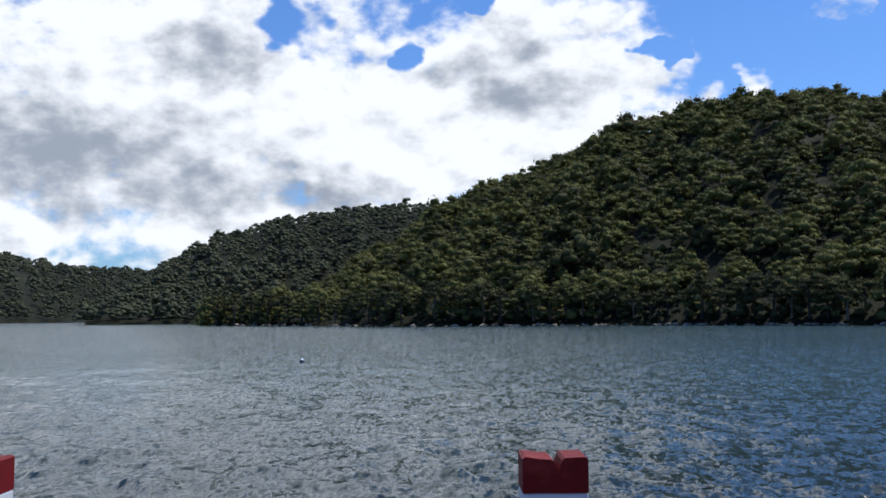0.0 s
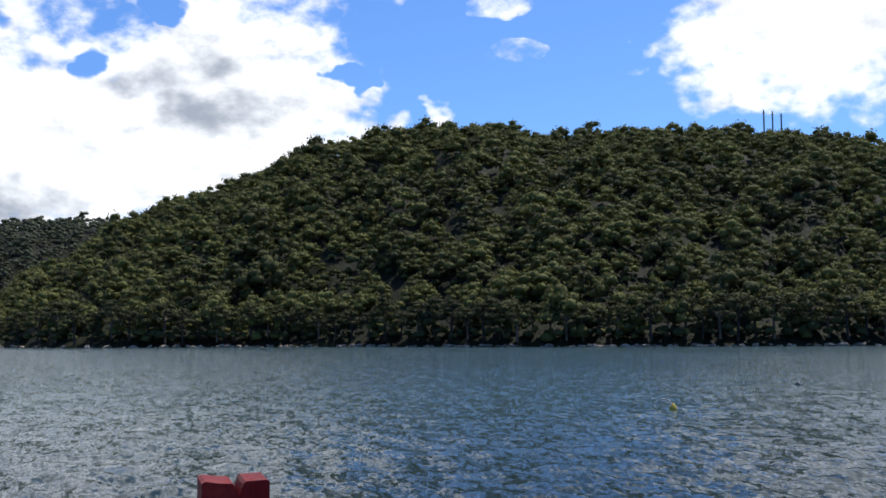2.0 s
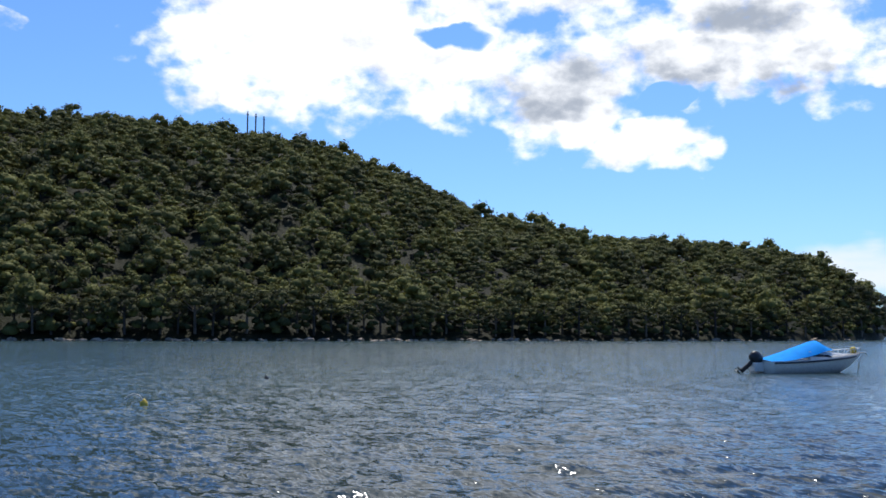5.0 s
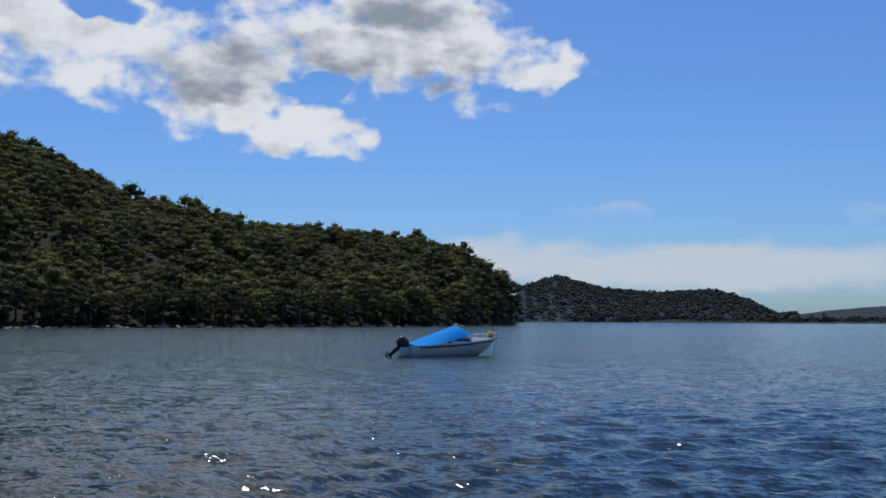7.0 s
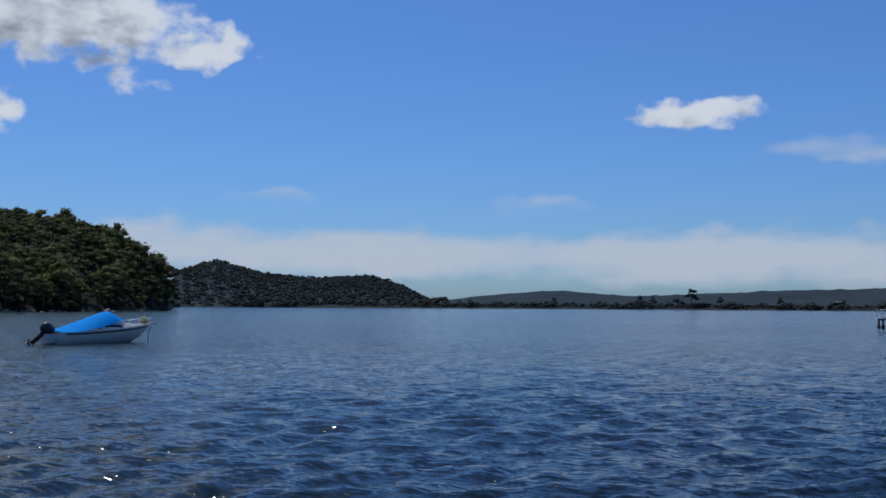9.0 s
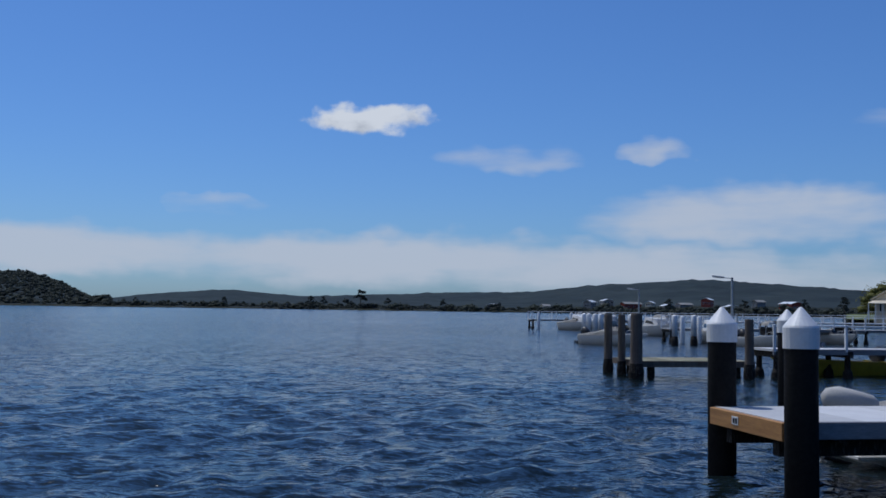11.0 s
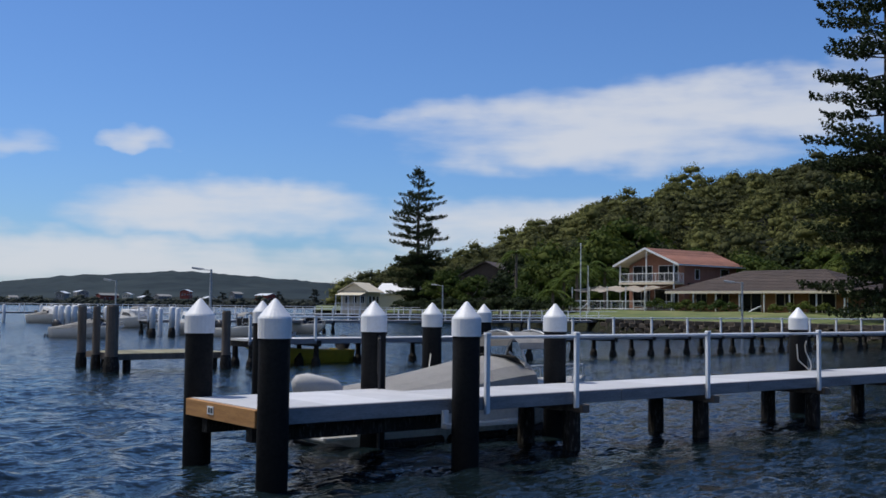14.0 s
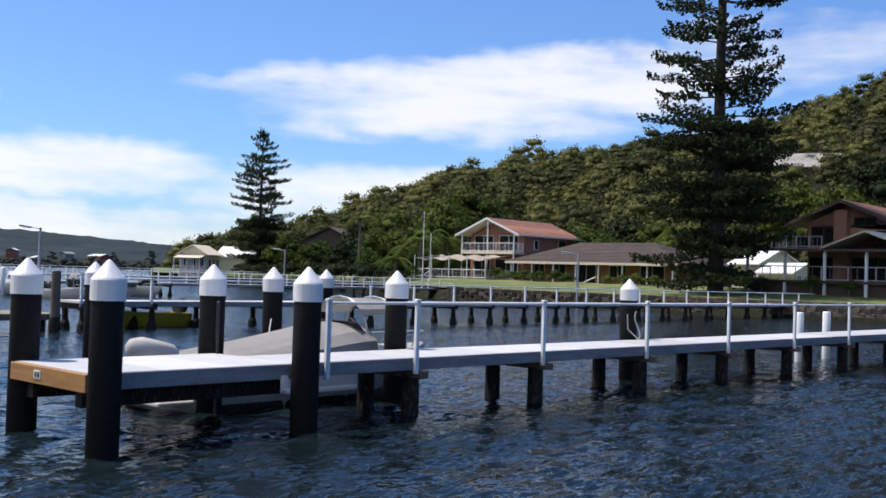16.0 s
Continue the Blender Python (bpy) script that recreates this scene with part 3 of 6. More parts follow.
def build_water():
    """One sheet to the horizon: rings round the wharf, finer near by, raised into wind waves."""
    cs = np.concatenate([np.arange(-25, 163, 0.3), np.arange(166, 330, 4.0)])
    ds = [2.0, 4, 6, 8]
    while ds[-1] < 90:
        r = ds[-1]
        ds.append(r + (1.0 if r < 9 else 0.03 + r * 0.0062))
    ds = np.concatenate([ds, np.geomspace(95, 4800, 40)])
    c, d = np.meshgrid(cs, ds, indexing="ij")
    step = np.maximum(np.gradient(ds), ds * radians(0.3))
    x, y = d * np.sin(np.radians(c)), d * np.cos(np.radians(c))
    g = np.random.default_rng(11)
    z = np.zeros_like(x)
    for k in range(56):
        length = 0.38 * (1.7 / 0.38) ** g.uniform(0, 1)
        heading = radians((62 if k % 4 else 10) + g.normal(0, 24))
        slope = 0.036 * (1.0 if length < 1.1 else 0.7)
        fade = np.clip(length / step / 2.5 - 1.2, 0, 1)[None, :]
        wave = np.sin(2 * math.pi / length * (x * math.sin(heading) + y * math.cos(heading)) + g.uniform(0, 6.28))
        z += fade * slope * length / (2 * math.pi) * (wave + 0.25 * wave * np.abs(wave))
    gusts = 0.8 + 0.35 * np.sin(x * 0.11 + 1.3 * np.sin(y * 0.07)) * np.sin(y * 0.09 + 0.8)
    lee = np.clip((-y - 5) / 12, 0, 1) * np.clip((70 - x) / 30, 0, 1)
    z *= gusts * (1 - 0.3 * lee)
    verts = np.stack([x, y, z], -1).reshape(-1, 3)
    w, m = len(ds), len(cs)
    i, j = np.meshgrid(np.arange(m), np.arange(w - 1), indexing="ij")
    i2 = (i + 1) % m
    faces = np.stack([i * w + j, i2 * w + j, i2 * w + j + 1, i * w + j + 1], -1).reshape(-1, 4)
    mesh = sheet("water", verts, faces)
    mesh.shade_smooth()
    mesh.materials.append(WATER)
    tagged(new("water", mesh), "rippled blue estuary water", "water", kind="structure")


build_ground()
build_water()

# ---- woods ----
rng = np.random.default_rng(7)


def sow(step, low, high, near, far, rows):
    """Places on the land between two bearings, loosely spaced step metres apart, from the shore to just past the crest."""
    out = []
    table = np.array(rows)
    d = table[:, 1].min()
    while d < table[:, 2].max() + far:
        gap = step * max(1.0, d / 420) if far < 15 else step
        c = np.arange(low, high, math.degrees(gap / d))
        c = c + rng.uniform(-0.45, 0.45, len(c)) * math.degrees(gap / d)
        dd = d + rng.uniform(-0.5, 0.5, len(c)) * gap
        shore, crest, _, _ = profile(rows, c)
        ok = (dd > shore + near) & (dd < crest + far)
        out.append(np.stack([c[ok], dd[ok]], 1))
        d += gap * 0.86
    c, d = np.concatenate(out).T
    return np.stack([d * np.sin(np.radians(c)), d * np.cos(np.radians(c)), ground_height(c, d)], 1), c, d


def wood(name, shapes, places, low, high, mat, label):
    sizes = rng.uniform(low, high * 0.9, len(places)) * np.where(rng.uniform(0, 1, len(places)) < 0.12, 1.28, 1)
    ob = grove(name, shapes, rng, places, sizes, mat)
    tagged(ob, label, "forest", kind="stuff")


GUMS = [joined(gum_crown(rng, 5.6, 9.8, 10, 200, 0.42, 5, 0.68), understorey(rng, 5.0, 9.0)) for _ in range(14)]
places, c, d = sow(7.0, -12.4, 67.4, 3, 12, LAND)
wood("hillside_wood", GUMS, places, 0.55, 1.12, GUM, "dense olive-green gum forest covering the hill")
RIDGE_GUMS = [gum_crown(rng, 6.0, 9.0, 7, 70, 0.6, 5) for _ in range(8)]
places, c, d = sow(6.2, -19, 0.5, 1, 10, RIDGE)
wood("ridge_wood", RIDGE_GUMS, places, 0.5, 0.95, HAZED_GUM, "hazy grey-green gum forest on the ridge behind")
places, c, d = sow(14, -25, -13, 1, 16, UPSTREAM)
wood("upstream_wood", RIDGE_GUMS, places, 0.75, 1.2, HAZED_GUM, "hazy grey-green forest on the hill upstream")

SCRUB = [gum_crown(rng, 9.0, 9.5, 4, 16, 1.2, 5) for _ in range(6)]
places, c, d = sow(11.5, 68.0, 82.5, 1, 16, LAND)
wood("far_hill_wood", SCRUB, places, 0.45, 0.75, HAZED_LEAVES, "dark wooded hill across the water")

c = rng.uniform(67.9, 122.8, 900)
d = profile(LAND, c)[0] + rng.uniform(2, 60, len(c))
places = np.stack([d * np.sin(np.radians(c)), d * np.cos(np.radians(c)), 0 * c - 0.4], 1)
sizes = rng.uniform(0.32, 0.72, len(places)) * np.where(rng.uniform(0, 1, len(c)) < 0.05, 1.5, 1)
tagged(grove("shore_scrub", SCRUB, rng, places, sizes, HAZED_LEAVES), "low dark mangrove scrub along the far shore", "scrub", kind="stuff")

NEAR_GUMS = [joined(gum_crown(rng, 5.0, 10.0, 15, 480, 0.27, 5, 0.55), understorey(rng, 4.6, 8.0)) for _ in range(12)]
places, c, d = sow(7.6, 123.2, 163, 62, 8, SHORE)
wood("hill_wood", NEAR_GUMS, places, 0.55, 1.2, GUM_HILL, "green gum forest on the hill behind the houses")

# ---- the wharf under the camera ----
wharf = thing("wharf", (0, 0, 0), "timber wharf deck at the water's edge", "wharf")
for i in range(48):
    part("plank", box(bmesh.new(), -5.0 + i * 0.2, -4.81 + i * 0.2, -4.0, 3.85, 0.94, 1.0), OLD_TIMBER, wharf)
for x in (-4.4, -0.8, 2.8):
    for y in (-3, 3.4):
        part("support_leg", rod(bmesh.new(), (x, y, -2.8), (x, y, 0.72), 0.17), WET_TIMBER, wharf)
for y in (-3, 3.4):
    part("bearer", box(bmesh.new(), -5, 4.6, y - 0.1, y + 0.1, 0.72, 0.94), OLD_TIMBER, wharf)


def painted_post(x, y, notch):
    """A square timber post, red at the top and white below, with a worn top and a split."""
    t = thing("wharf_post", (x, y, 1.0), "square timber post painted white with a red top, chipped", "post", group="red-topped wharf posts")
    part("shaft", box(bmesh.new(), -0.112, 0.112, -0.1, 0.1, 0, 0.70, 0.006), WHITE, t, "white-painted shaft")
    bm = bmesh.new()
    h, w, d = 0.82, 0.112, 0.102
    outline = [(-w, -d, 0.70), (w, -d, 0.70), (w, -d, h - 0.006), (w - 0.008, -d, h)]
    if notch:
        outline += [(0.032, -d, h - 0.002), (0.024, -d, h - 0.012), (0.010, -d, h - 0.05), (0.0, -d, h - 0.02), (-0.012, -d, h - 0.008)]
    outline += [(-0.05, -d, h - 0.006), (-w + 0.012, -d, h + 0.002), (-w, -d, h - 0.006)]
    solid(bm, outline, (0, 2 * d, 0))
    part("head", bm, RED, t, "chipped red-painted head")
    return t


painted_post(0.375, 3.68, True)
painted_post(-1.645, 3.66, False)


# ---- jetties ----
def capped_pile(x, y, radius=0.2, top=2.37):
    t = thing("mooring_pile", (x, y, 0), "black sleeved mooring pile with a white pointed cap", "pile", group="capped mooring piles")
    cap_foot = top - 0.5
    part("sleeve", lathe(bmesh.new(), ((radius, -2.6), (radius, cap_foot - 0.02), (radius * 0.98, cap_foot + 0.01)), 24), SLEEVE, t, "black plastic sleeve", True)
    part("cap", lathe(bmesh.new(), ((radius * 1.07, cap_foot), (radius * 1.08, cap_foot + 0.25), (radius * 1.02, cap_foot + 0.275), (0.03, top - 0.015), (0.008, top)), 24), CAP, t, "white pointed cap")
    return t


PILES = ((14.0, -6.63), (11.62, -6.52), (11.62, -9.65), (14.02, -9.69), (13.5, -13.28), (13.52, -20.95), (17.0, -13.2), (22.0, -18.9), (20.8, -11.35))
first = capped_pile(*PILES[0])
for x, y in PILES[1:]:
    copy_thing(first, pose(x, y, 0, 0, 0, (x * 37) % 90))


def rail_post(parent, x, y, low, high, r=0.04):
    bm = bmesh.new()
    box(bm, x - r, x + r, y - r, y + r, low, high, 0.008)
    box(bm, x - r * 1.25, x + r * 1.25, y - r * 1.25, y + r * 1.25, high - 0.02, high + 0.015, 0.006)
    part("rail_post", bm, WHITE, parent)


jetty = thing("jetty", (12.5, -6.4, 0), "narrow white-railed jetty with a pale deck and timber piles", "jetty")


def jpart(name, bm, mat, label=""):
    bmesh.ops.translate(bm, verts=bm.verts[:], vec=(-12.5, 6.4, 0))
    return part(name, bm, mat, jetty, label)


DECK = 0.97
y = -6.46
for step in (1.06, 1.06, 1.08):
    jpart("deck_panel", box(bmesh.new(), 11.86, 13.82, y - step + 0.004, y, DECK - 0.05, DECK, 0.004), DECKING)
    y -= step
while y > -76:
    jpart("deck_panel", box(bmesh.new(), 11.86, 13.22, y - 2.396, y, DECK - 0.05, DECK, 0.004), DECKING)
    y -= 2.4
jpart("end_beam", box(bmesh.new(), 11.83, 13.86, -6.46, -6.38, DECK - 0.24, DECK - 0.01, 0.008), NEW_TIMBER, "raw orange timber end beam")
tag_plate = jpart("number_plate", box(bmesh.new(), 12.98, 13.16, -6.378, -6.37, DECK - 0.17, DECK - 0.06), WHITE, "small white plate on the end beam")
for k in range(2):
    part("printed_bar", box(bmesh.new(), 0.5 + k * 0.075, 0.55 + k * 0.075, 0.032, 0.034, DECK - 0.15, DECK - 0.08), BLACK, tag_plate)
jpart("edge_beam", box(bmesh.new(), 11.80, 11.855, -9.66, -6.46, DECK - 0.215, DECK - 0.004, 0.006), FASCIA, "weathered grey edge beam")
jpart("edge_beam", box(bmesh.new(), 13.825, 13.88, -9.66, -6.46, DECK - 0.215, DECK - 0.004, 0.006), FASCIA)
y = -9.66
while y > -75:
    jpart("edge_beam", box(bmesh.new(), 11.80, 11.855, y - 3.49, y, DECK - 0.20, DECK - 0.004, 0.006), FASCIA)
    jpart("edge_beam", box(bmesh.new(), 13.225, 13.28, y - 3.49, y, DECK - 0.20, DECK - 0.004, 0.006), FASCIA)
    y -= 3.5
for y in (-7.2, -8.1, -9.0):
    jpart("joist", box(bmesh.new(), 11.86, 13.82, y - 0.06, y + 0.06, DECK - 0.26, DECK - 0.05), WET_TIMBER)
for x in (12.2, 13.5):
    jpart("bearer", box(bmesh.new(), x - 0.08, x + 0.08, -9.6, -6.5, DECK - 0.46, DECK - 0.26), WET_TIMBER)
jpart("bracket", box(bmesh.new(), 11.74, 11.80, -9.44, -9.36, DECK - 0.34, DECK - 0.16), WHITE, "white bracket under the deck edge")
POSTS = [-10.18, -12.06] + [-15.4 - 3.55 * i for i in range(17)]
for y in POSTS:
    bm = bmesh.new()
    box(bm, 11.735, 11.798, y - 0.04, y + 0.04, DECK - 0.26, 1.88, 0.008)
    box(bm, 11.725, 11.808, y - 0.05, y + 0.05, 1.87, 1.915, 0.01)
    jpart("rail_post", bm, WHITE, "white square rail post")
for a, b in zip(POSTS, POSTS[1:]):
    bm = bmesh.new()
    rod(bm, (11.767, a - 0.04, 1.845), (11.767, b + 0.04, 1.845), 0.024, sides=10)
    jpart("handrail", bm, WHITE)
for i, y in enumerate(POSTS[1:]):
    for x in (12.0, 13.05):
        lean = 0.02 * math.sin(i * 2.1 + x)
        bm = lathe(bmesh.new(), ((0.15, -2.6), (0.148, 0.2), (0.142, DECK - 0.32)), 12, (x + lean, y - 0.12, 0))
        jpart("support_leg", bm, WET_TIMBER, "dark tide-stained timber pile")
    jpart("crosshead", box(bmesh.new(), 11.66, 13.4, y - 0.2, y - 0.04, DECK - 0.34, DECK - 0.205, 0.01), OLD_TIMBER)


def jetty_far(x, y0, y1, width, deck, top, gap, bays, label, rails=(1.0,), both=False):
    """A timber jetty that runs towards the shore, railed, on pairs of piles."""
    t = thing("jetty", (x, y0, 0), label, "jetty")
    y = 0.0
    i = 0
    while y > y1 - y0:
        part("deck_panel", box(bmesh.new(), 0, width, y - gap + 0.006, y, deck - 0.08, deck), DECKING, t)
        part("edge_beam", box(bmesh.new(), -0.06, 0.0, y - gap + 0.004, y, deck - 0.2, deck - 0.01), FASCIA, t)
        for side in ((-0.03, width + 0.03) if both else (-0.03,)):
            rail_post(t, side, y - 0.05, deck - 0.1, top, 0.045)
            for level in rails:
                z = deck + (top - deck) * level - 0.03
                part("handrail", rod(bmesh.new(), (side, y - 0.05, z), (side, y - gap - 0.05, z), 0.03, sides=8), WHITE, t)
        if i % bays == 0:
            for k in (0.12, width - 0.12):
                bm = lathe(bmesh.new(), ((0.16, -2.6), (0.19, 0.0), (0.17, 0.2), (0.11, 0.32), (0.1, deck - 0.2)), 10, (k + 0.02 * math.sin(i), y - 0.2, 0))
                part("support_leg", bm, WET_TIMBER, t, "dark oyster-crusted pile")
            part("crosshead", box(bmesh.new(), -0.1, width + 0.1, y - 0.28, y - 0.1, deck - 0.3, deck - 0.08), WET_TIMBER, t)
        y -= gap
        i += 1
    return t


jetty_far(34.0, -18.0, -77, 1.5, 1.02, 1.86, 2.75, 1, "long timber jetty with a white handrail on paired piles")
jetty_far(72.0, -30.0, -79, 1.6, 1.05, 1.98, 2.6, 2, "far jetty with a double white rail over the water", (1.0, 0.55), True)
jetty_far(121.0, -33.0, -92, 1.8, 1.1, 2.05, 3.0, 2, "distant jetty with white rails and moored boats", (1.0,), True)


def timber_pile(x, y, top, r=0.17):
    t = thing("timber_pile", (x, y, 0), "weathered grey timber pile with a dark barnacled foot", "pile", group="bare timber piles")
    part("shaft", lathe(bmesh.new(), ((r * 1.05, 0.5), (r, top - 0.05), (r * 0.9, top)), 12), OLD_TIMBER, t)
    part("foot", lathe(bmesh.new(), ((r * 1.1, -2.6), (r * 1.3, 0.0), (r * 1.35, 0.2), (r * 1.1, 0.5)), 12), WET_TIMBER, t, "dark barnacled foot")
    return t


for x, y, top, r in ((33.95, -12.96, 2.2, 0.2), (35.5, -13.0, 2.15, 0.13), (37.2, -13.1, 2.15, 0.15), (33.5, -16.87, 2.05, 0.15), (37.0, -20.5, 2.0, 0.16)):
    timber_pile(x, y, top, r)

pontoon = thing("pontoon", (34.2, -13.2, 0), "low weathered timber landing stage between the piles", "pontoon")
for i in range(9):
    part("plank", box(bmesh.new(), 0.0, 2.6, -0.44 - i * 0.46, -i * 0.46 - 0.05, 0.52, 0.58, 0.01), STAGE_BOARDS, pontoon)
part("side_beam", box(bmesh.new(), -0.08, 0.0, -4.2, 0.0, 0.36, 0.57), OLD_TIMBER, pontoon)
part("end_beam", box(bmesh.new(), -0.08, 2.6, 0.0, 0.08, 0.36, 0.57), OLD_TIMBER, pontoon)
for x in (0.3, 2.3):
    for y in (-0.5, -3.7):
        part("support_leg", rod(bmesh.new(), (x, y, -2.6), (x, y, 0.52), 0.14), WET_TIMBER, pontoon)


def pole_lamp(x, y, foot, top, rz, label):
    t = thing("pole_lamp", (x, y, foot), label, "lamp", rz, group="pole lamps")
    h = top - foot
    part("pole", lathe(bmesh.new(), ((0.11, 0), (0.1, 0.4), (0.085, h)), 10), GALV, t, "pale steel pole")
    part("arm", tube(bmesh.new(), ((0, 0, h - 0.08), (0.5, 0, h - 0.03), (0.75, 0, h)), 0.03), GALV, t)
    bm = box(bmesh.new(), 0.55, 1.45, -0.13, 0.13, h - 0.06, h + 0.07, 0.03)
    bmesh.ops.rotate(bm, verts=bm.verts[:], cent=(0.6, 0, h), matrix=Matrix.Rotation(radians(-7), 3, "Y"))
    head = part("lamp_head", bm, GALV, t, "flat street-light head")
    bm = box(bmesh.new(), 0.7, 1.35, -0.1, 0.1, h - 0.09, h - 0.05)
    bmesh.ops.rotate(bm, verts=bm.verts[:], cent=(0.6, 0, h), matrix=Matrix.Rotation(radians(-7), 3, "Y"))
    part("diffuser", bm, GELCOAT, head)


pole_lamp(72.6, -35.2, 1.05, 4.85, 64, "pale steel lamp pole on the far jetty")
pole_lamp(121.8, -46.8, 1.1, 4.9, 64, "pale steel lamp pole on the distant jetty")
pole_lamp(51.6, -72.0, -2.0, 4.55, 36, "pale steel lamp pole at the shore end")
pole_lamp(102, -80.8, 1.3, 4.9, 40, "pale steel lamp pole on the shore")


def hanging_rope(x, y, points, label):
    t = thing("mooring_rope", (x, y, 0), label, "rope")
    part("strand", tube(bmesh.new(), points, 0.014, 6), ROPE, t)


hanging_rope(13.3, -20.85, [(-0.08 + 0.05 * math.sin(k * 0.9), 0.06 * math.cos(k * 0.7), 1.62 - 0.11 * k) for k in range(7)] + [(0.1, 0.1, 1.2), (0.13, 0.1, 1.55)], "pale rope looped over a sleeved mooring pile")
hanging_rope(15.2, -11.6, [(1.7 * u, -1.5 * u, 0.95 + 0.4 * u - 0.25 * math.sin(math.pi * u)) for u in [k / 9 for k in range(10)]], "pale mooring rope from the boat to a pile")
ladder = thing("pile_ladder", (13.72, -9.6, 0), "slim dark pipe and fender beside the sleeved pile", "pipe")
part("pipe", tube(bmesh.new(), ((0.0, 0.0, -0.4), (0.0, 0.0, 1.75), (0.1, -0.05, 1.8), (0.1, -0.05, 1.2)), 0.025, 6), BLACK, ladder)


# ---- boats ----
def hull_mesh(length, beam, stern, bow, flat=0.35, keel=-0.3, rake=0.7):
    """A planing hull: +x forward, the waterline at 0. Returns the skin and the sheer line."""
    bm = bmesh.new()
    rows, sheer = [], []
    n_s = 14
    for i in range(n_s):
        u = i / (n_s - 1)
        half = beam / 2 * (1 - max(0.0, (u - 0.45) / 0.55) ** 2.3 * 0.985)
        z = stern + (bow - stern) * u ** 1.6
        x = length * u * (1 - 0.0) - (0 if u < 1 else 0)
        chine_x = length * u - rake * u ** 3
        ck = half * (0.86 - 0.25 * u)
        cz = -0.02 + 0.35 * u ** 2.5 * bow
        kz = keel + (0.22 + 0.5 * bow) * max(0.0, (u - 0.6) / 0.4) ** 2.2
        kz = min(kz, cz - 0.001)
        rows.append([(x, half, z), (x, half * 1.01, z - 0.07), (chine_x, ck, cz), (chine_x, 0, kz), (chine_x, -ck, cz), (x, -half * 1.01, z - 0.07), (x, -half, z)])
        sheer.append((x, half, z))
    loft(bm, rows)
    bm.verts.ensure_lookup_table()
    bm.faces.new(bm.verts[0:7])
    bmesh.ops.recalc_face_normals(bm, faces=bm.faces[:])
    return bm, sheer


def at_sheer(sheer, x):
    xs = [s[0] for s in sheer]
    return float(np.interp(x, xs, [s[1] for s in sheer])), float(np.interp(x, xs, [s[2] for s in sheer]))


def deck_skin(sheer, x0, x1, rise, steps=8, inset=0.0):
    """A cambered surface between the two gunwales from x0 to x1."""
    bm = bmesh.new()
    rows = []
    for i in range(steps + 1):
        x = x0 + (x1 - x0) * i / steps
        h, z = at_sheer(sheer, x)
        h = max(h - inset, 0.01)
        r = rise(x)
        rows.append([(x, h * math.cos(a), z + r * math.sin(a) ** 0.8 if 0 < a < math.pi else z) for a in [math.pi * k / 8 for k in range(9)]])
    loft(bm, rows)
    bmesh.ops.solidify(bm, geom=bm.faces[:], thickness=0.015)
    return bm


def outboard(parent, z, tilt, mat=None, size=1.0, reach=0.0):
    """An outboard motor on the transom, tilted up by some degrees."""
    def turned(bm):
        bmesh.ops.scale(bm, verts=bm.verts[:], vec=(size * 1.35, size * 1.1, size * 0.78) if mat else (size, size, size))
        bmesh.ops.rotate(bm, verts=bm.verts[:], cent=(0, 0, 0), matrix=Matrix.Rotation(radians(tilt), 3, "Y"))
        bmesh.ops.translate(bm, verts=bm.verts[:], vec=(-0.2 - reach, 0, z))
        return bm
    bm = bmesh.new()
    rows = []
    for h, w, l, o in ((0.0, 0.13, 0.2, 0), (0.08, 0.2, 0.33, -0.02), (0.3, 0.22, 0.37, -0.04), (0.46, 0.2, 0.34, -0.03), (0.56, 0.12, 0.22, 0)):
        rows.append([(o + l * math.cos(a), w * math.sin(a), h) for a in [2 * math.pi * k / 14 for k in range(14)]])
    loft(bm, rows, True)
    bm.verts.ensure_lookup_table()
    bm.faces.new(bm.verts[-14:])
    bm.faces.new(bm.verts[:14][::-1])
    motor = part("outboard_motor", turned(bm), mat or BLACK, parent, "black outboard motor, tilted up" if not mat else "outboard motor under a grey cover", True)
    bm = bmesh.new()
    box(bm, -0.12, 0.1, -0.06, 0.06, -0.75, 0.02, 0.03)
    box(bm, -0.3, 0.12, -0.015, 0.015, -0.78, -0.72)
    rod(bm, (-0.22, 0, -0.88), (0.16, 0, -0.88), 0.055, 0.03, 10)
    part("leg", turned(bm), BLACK, motor)
    bm = bmesh.new()
    for k in range(3):
        a = 2 * math.pi * k / 3
        solid(bm, [(-0.24, 0.02 * math.cos(a), -0.88 + 0.02 * math.sin(a)), (-0.22, 0.15 * math.cos(a - 0.4), -0.88 + 0.15 * math.sin(a - 0.4)), (-0.26, 0.15 * math.cos(a + 0.4), -0.88 + 0.15 * math.sin(a + 0.4))], (0.012, 0, 0))
    part("propeller", turned(bm), BLACK, motor)


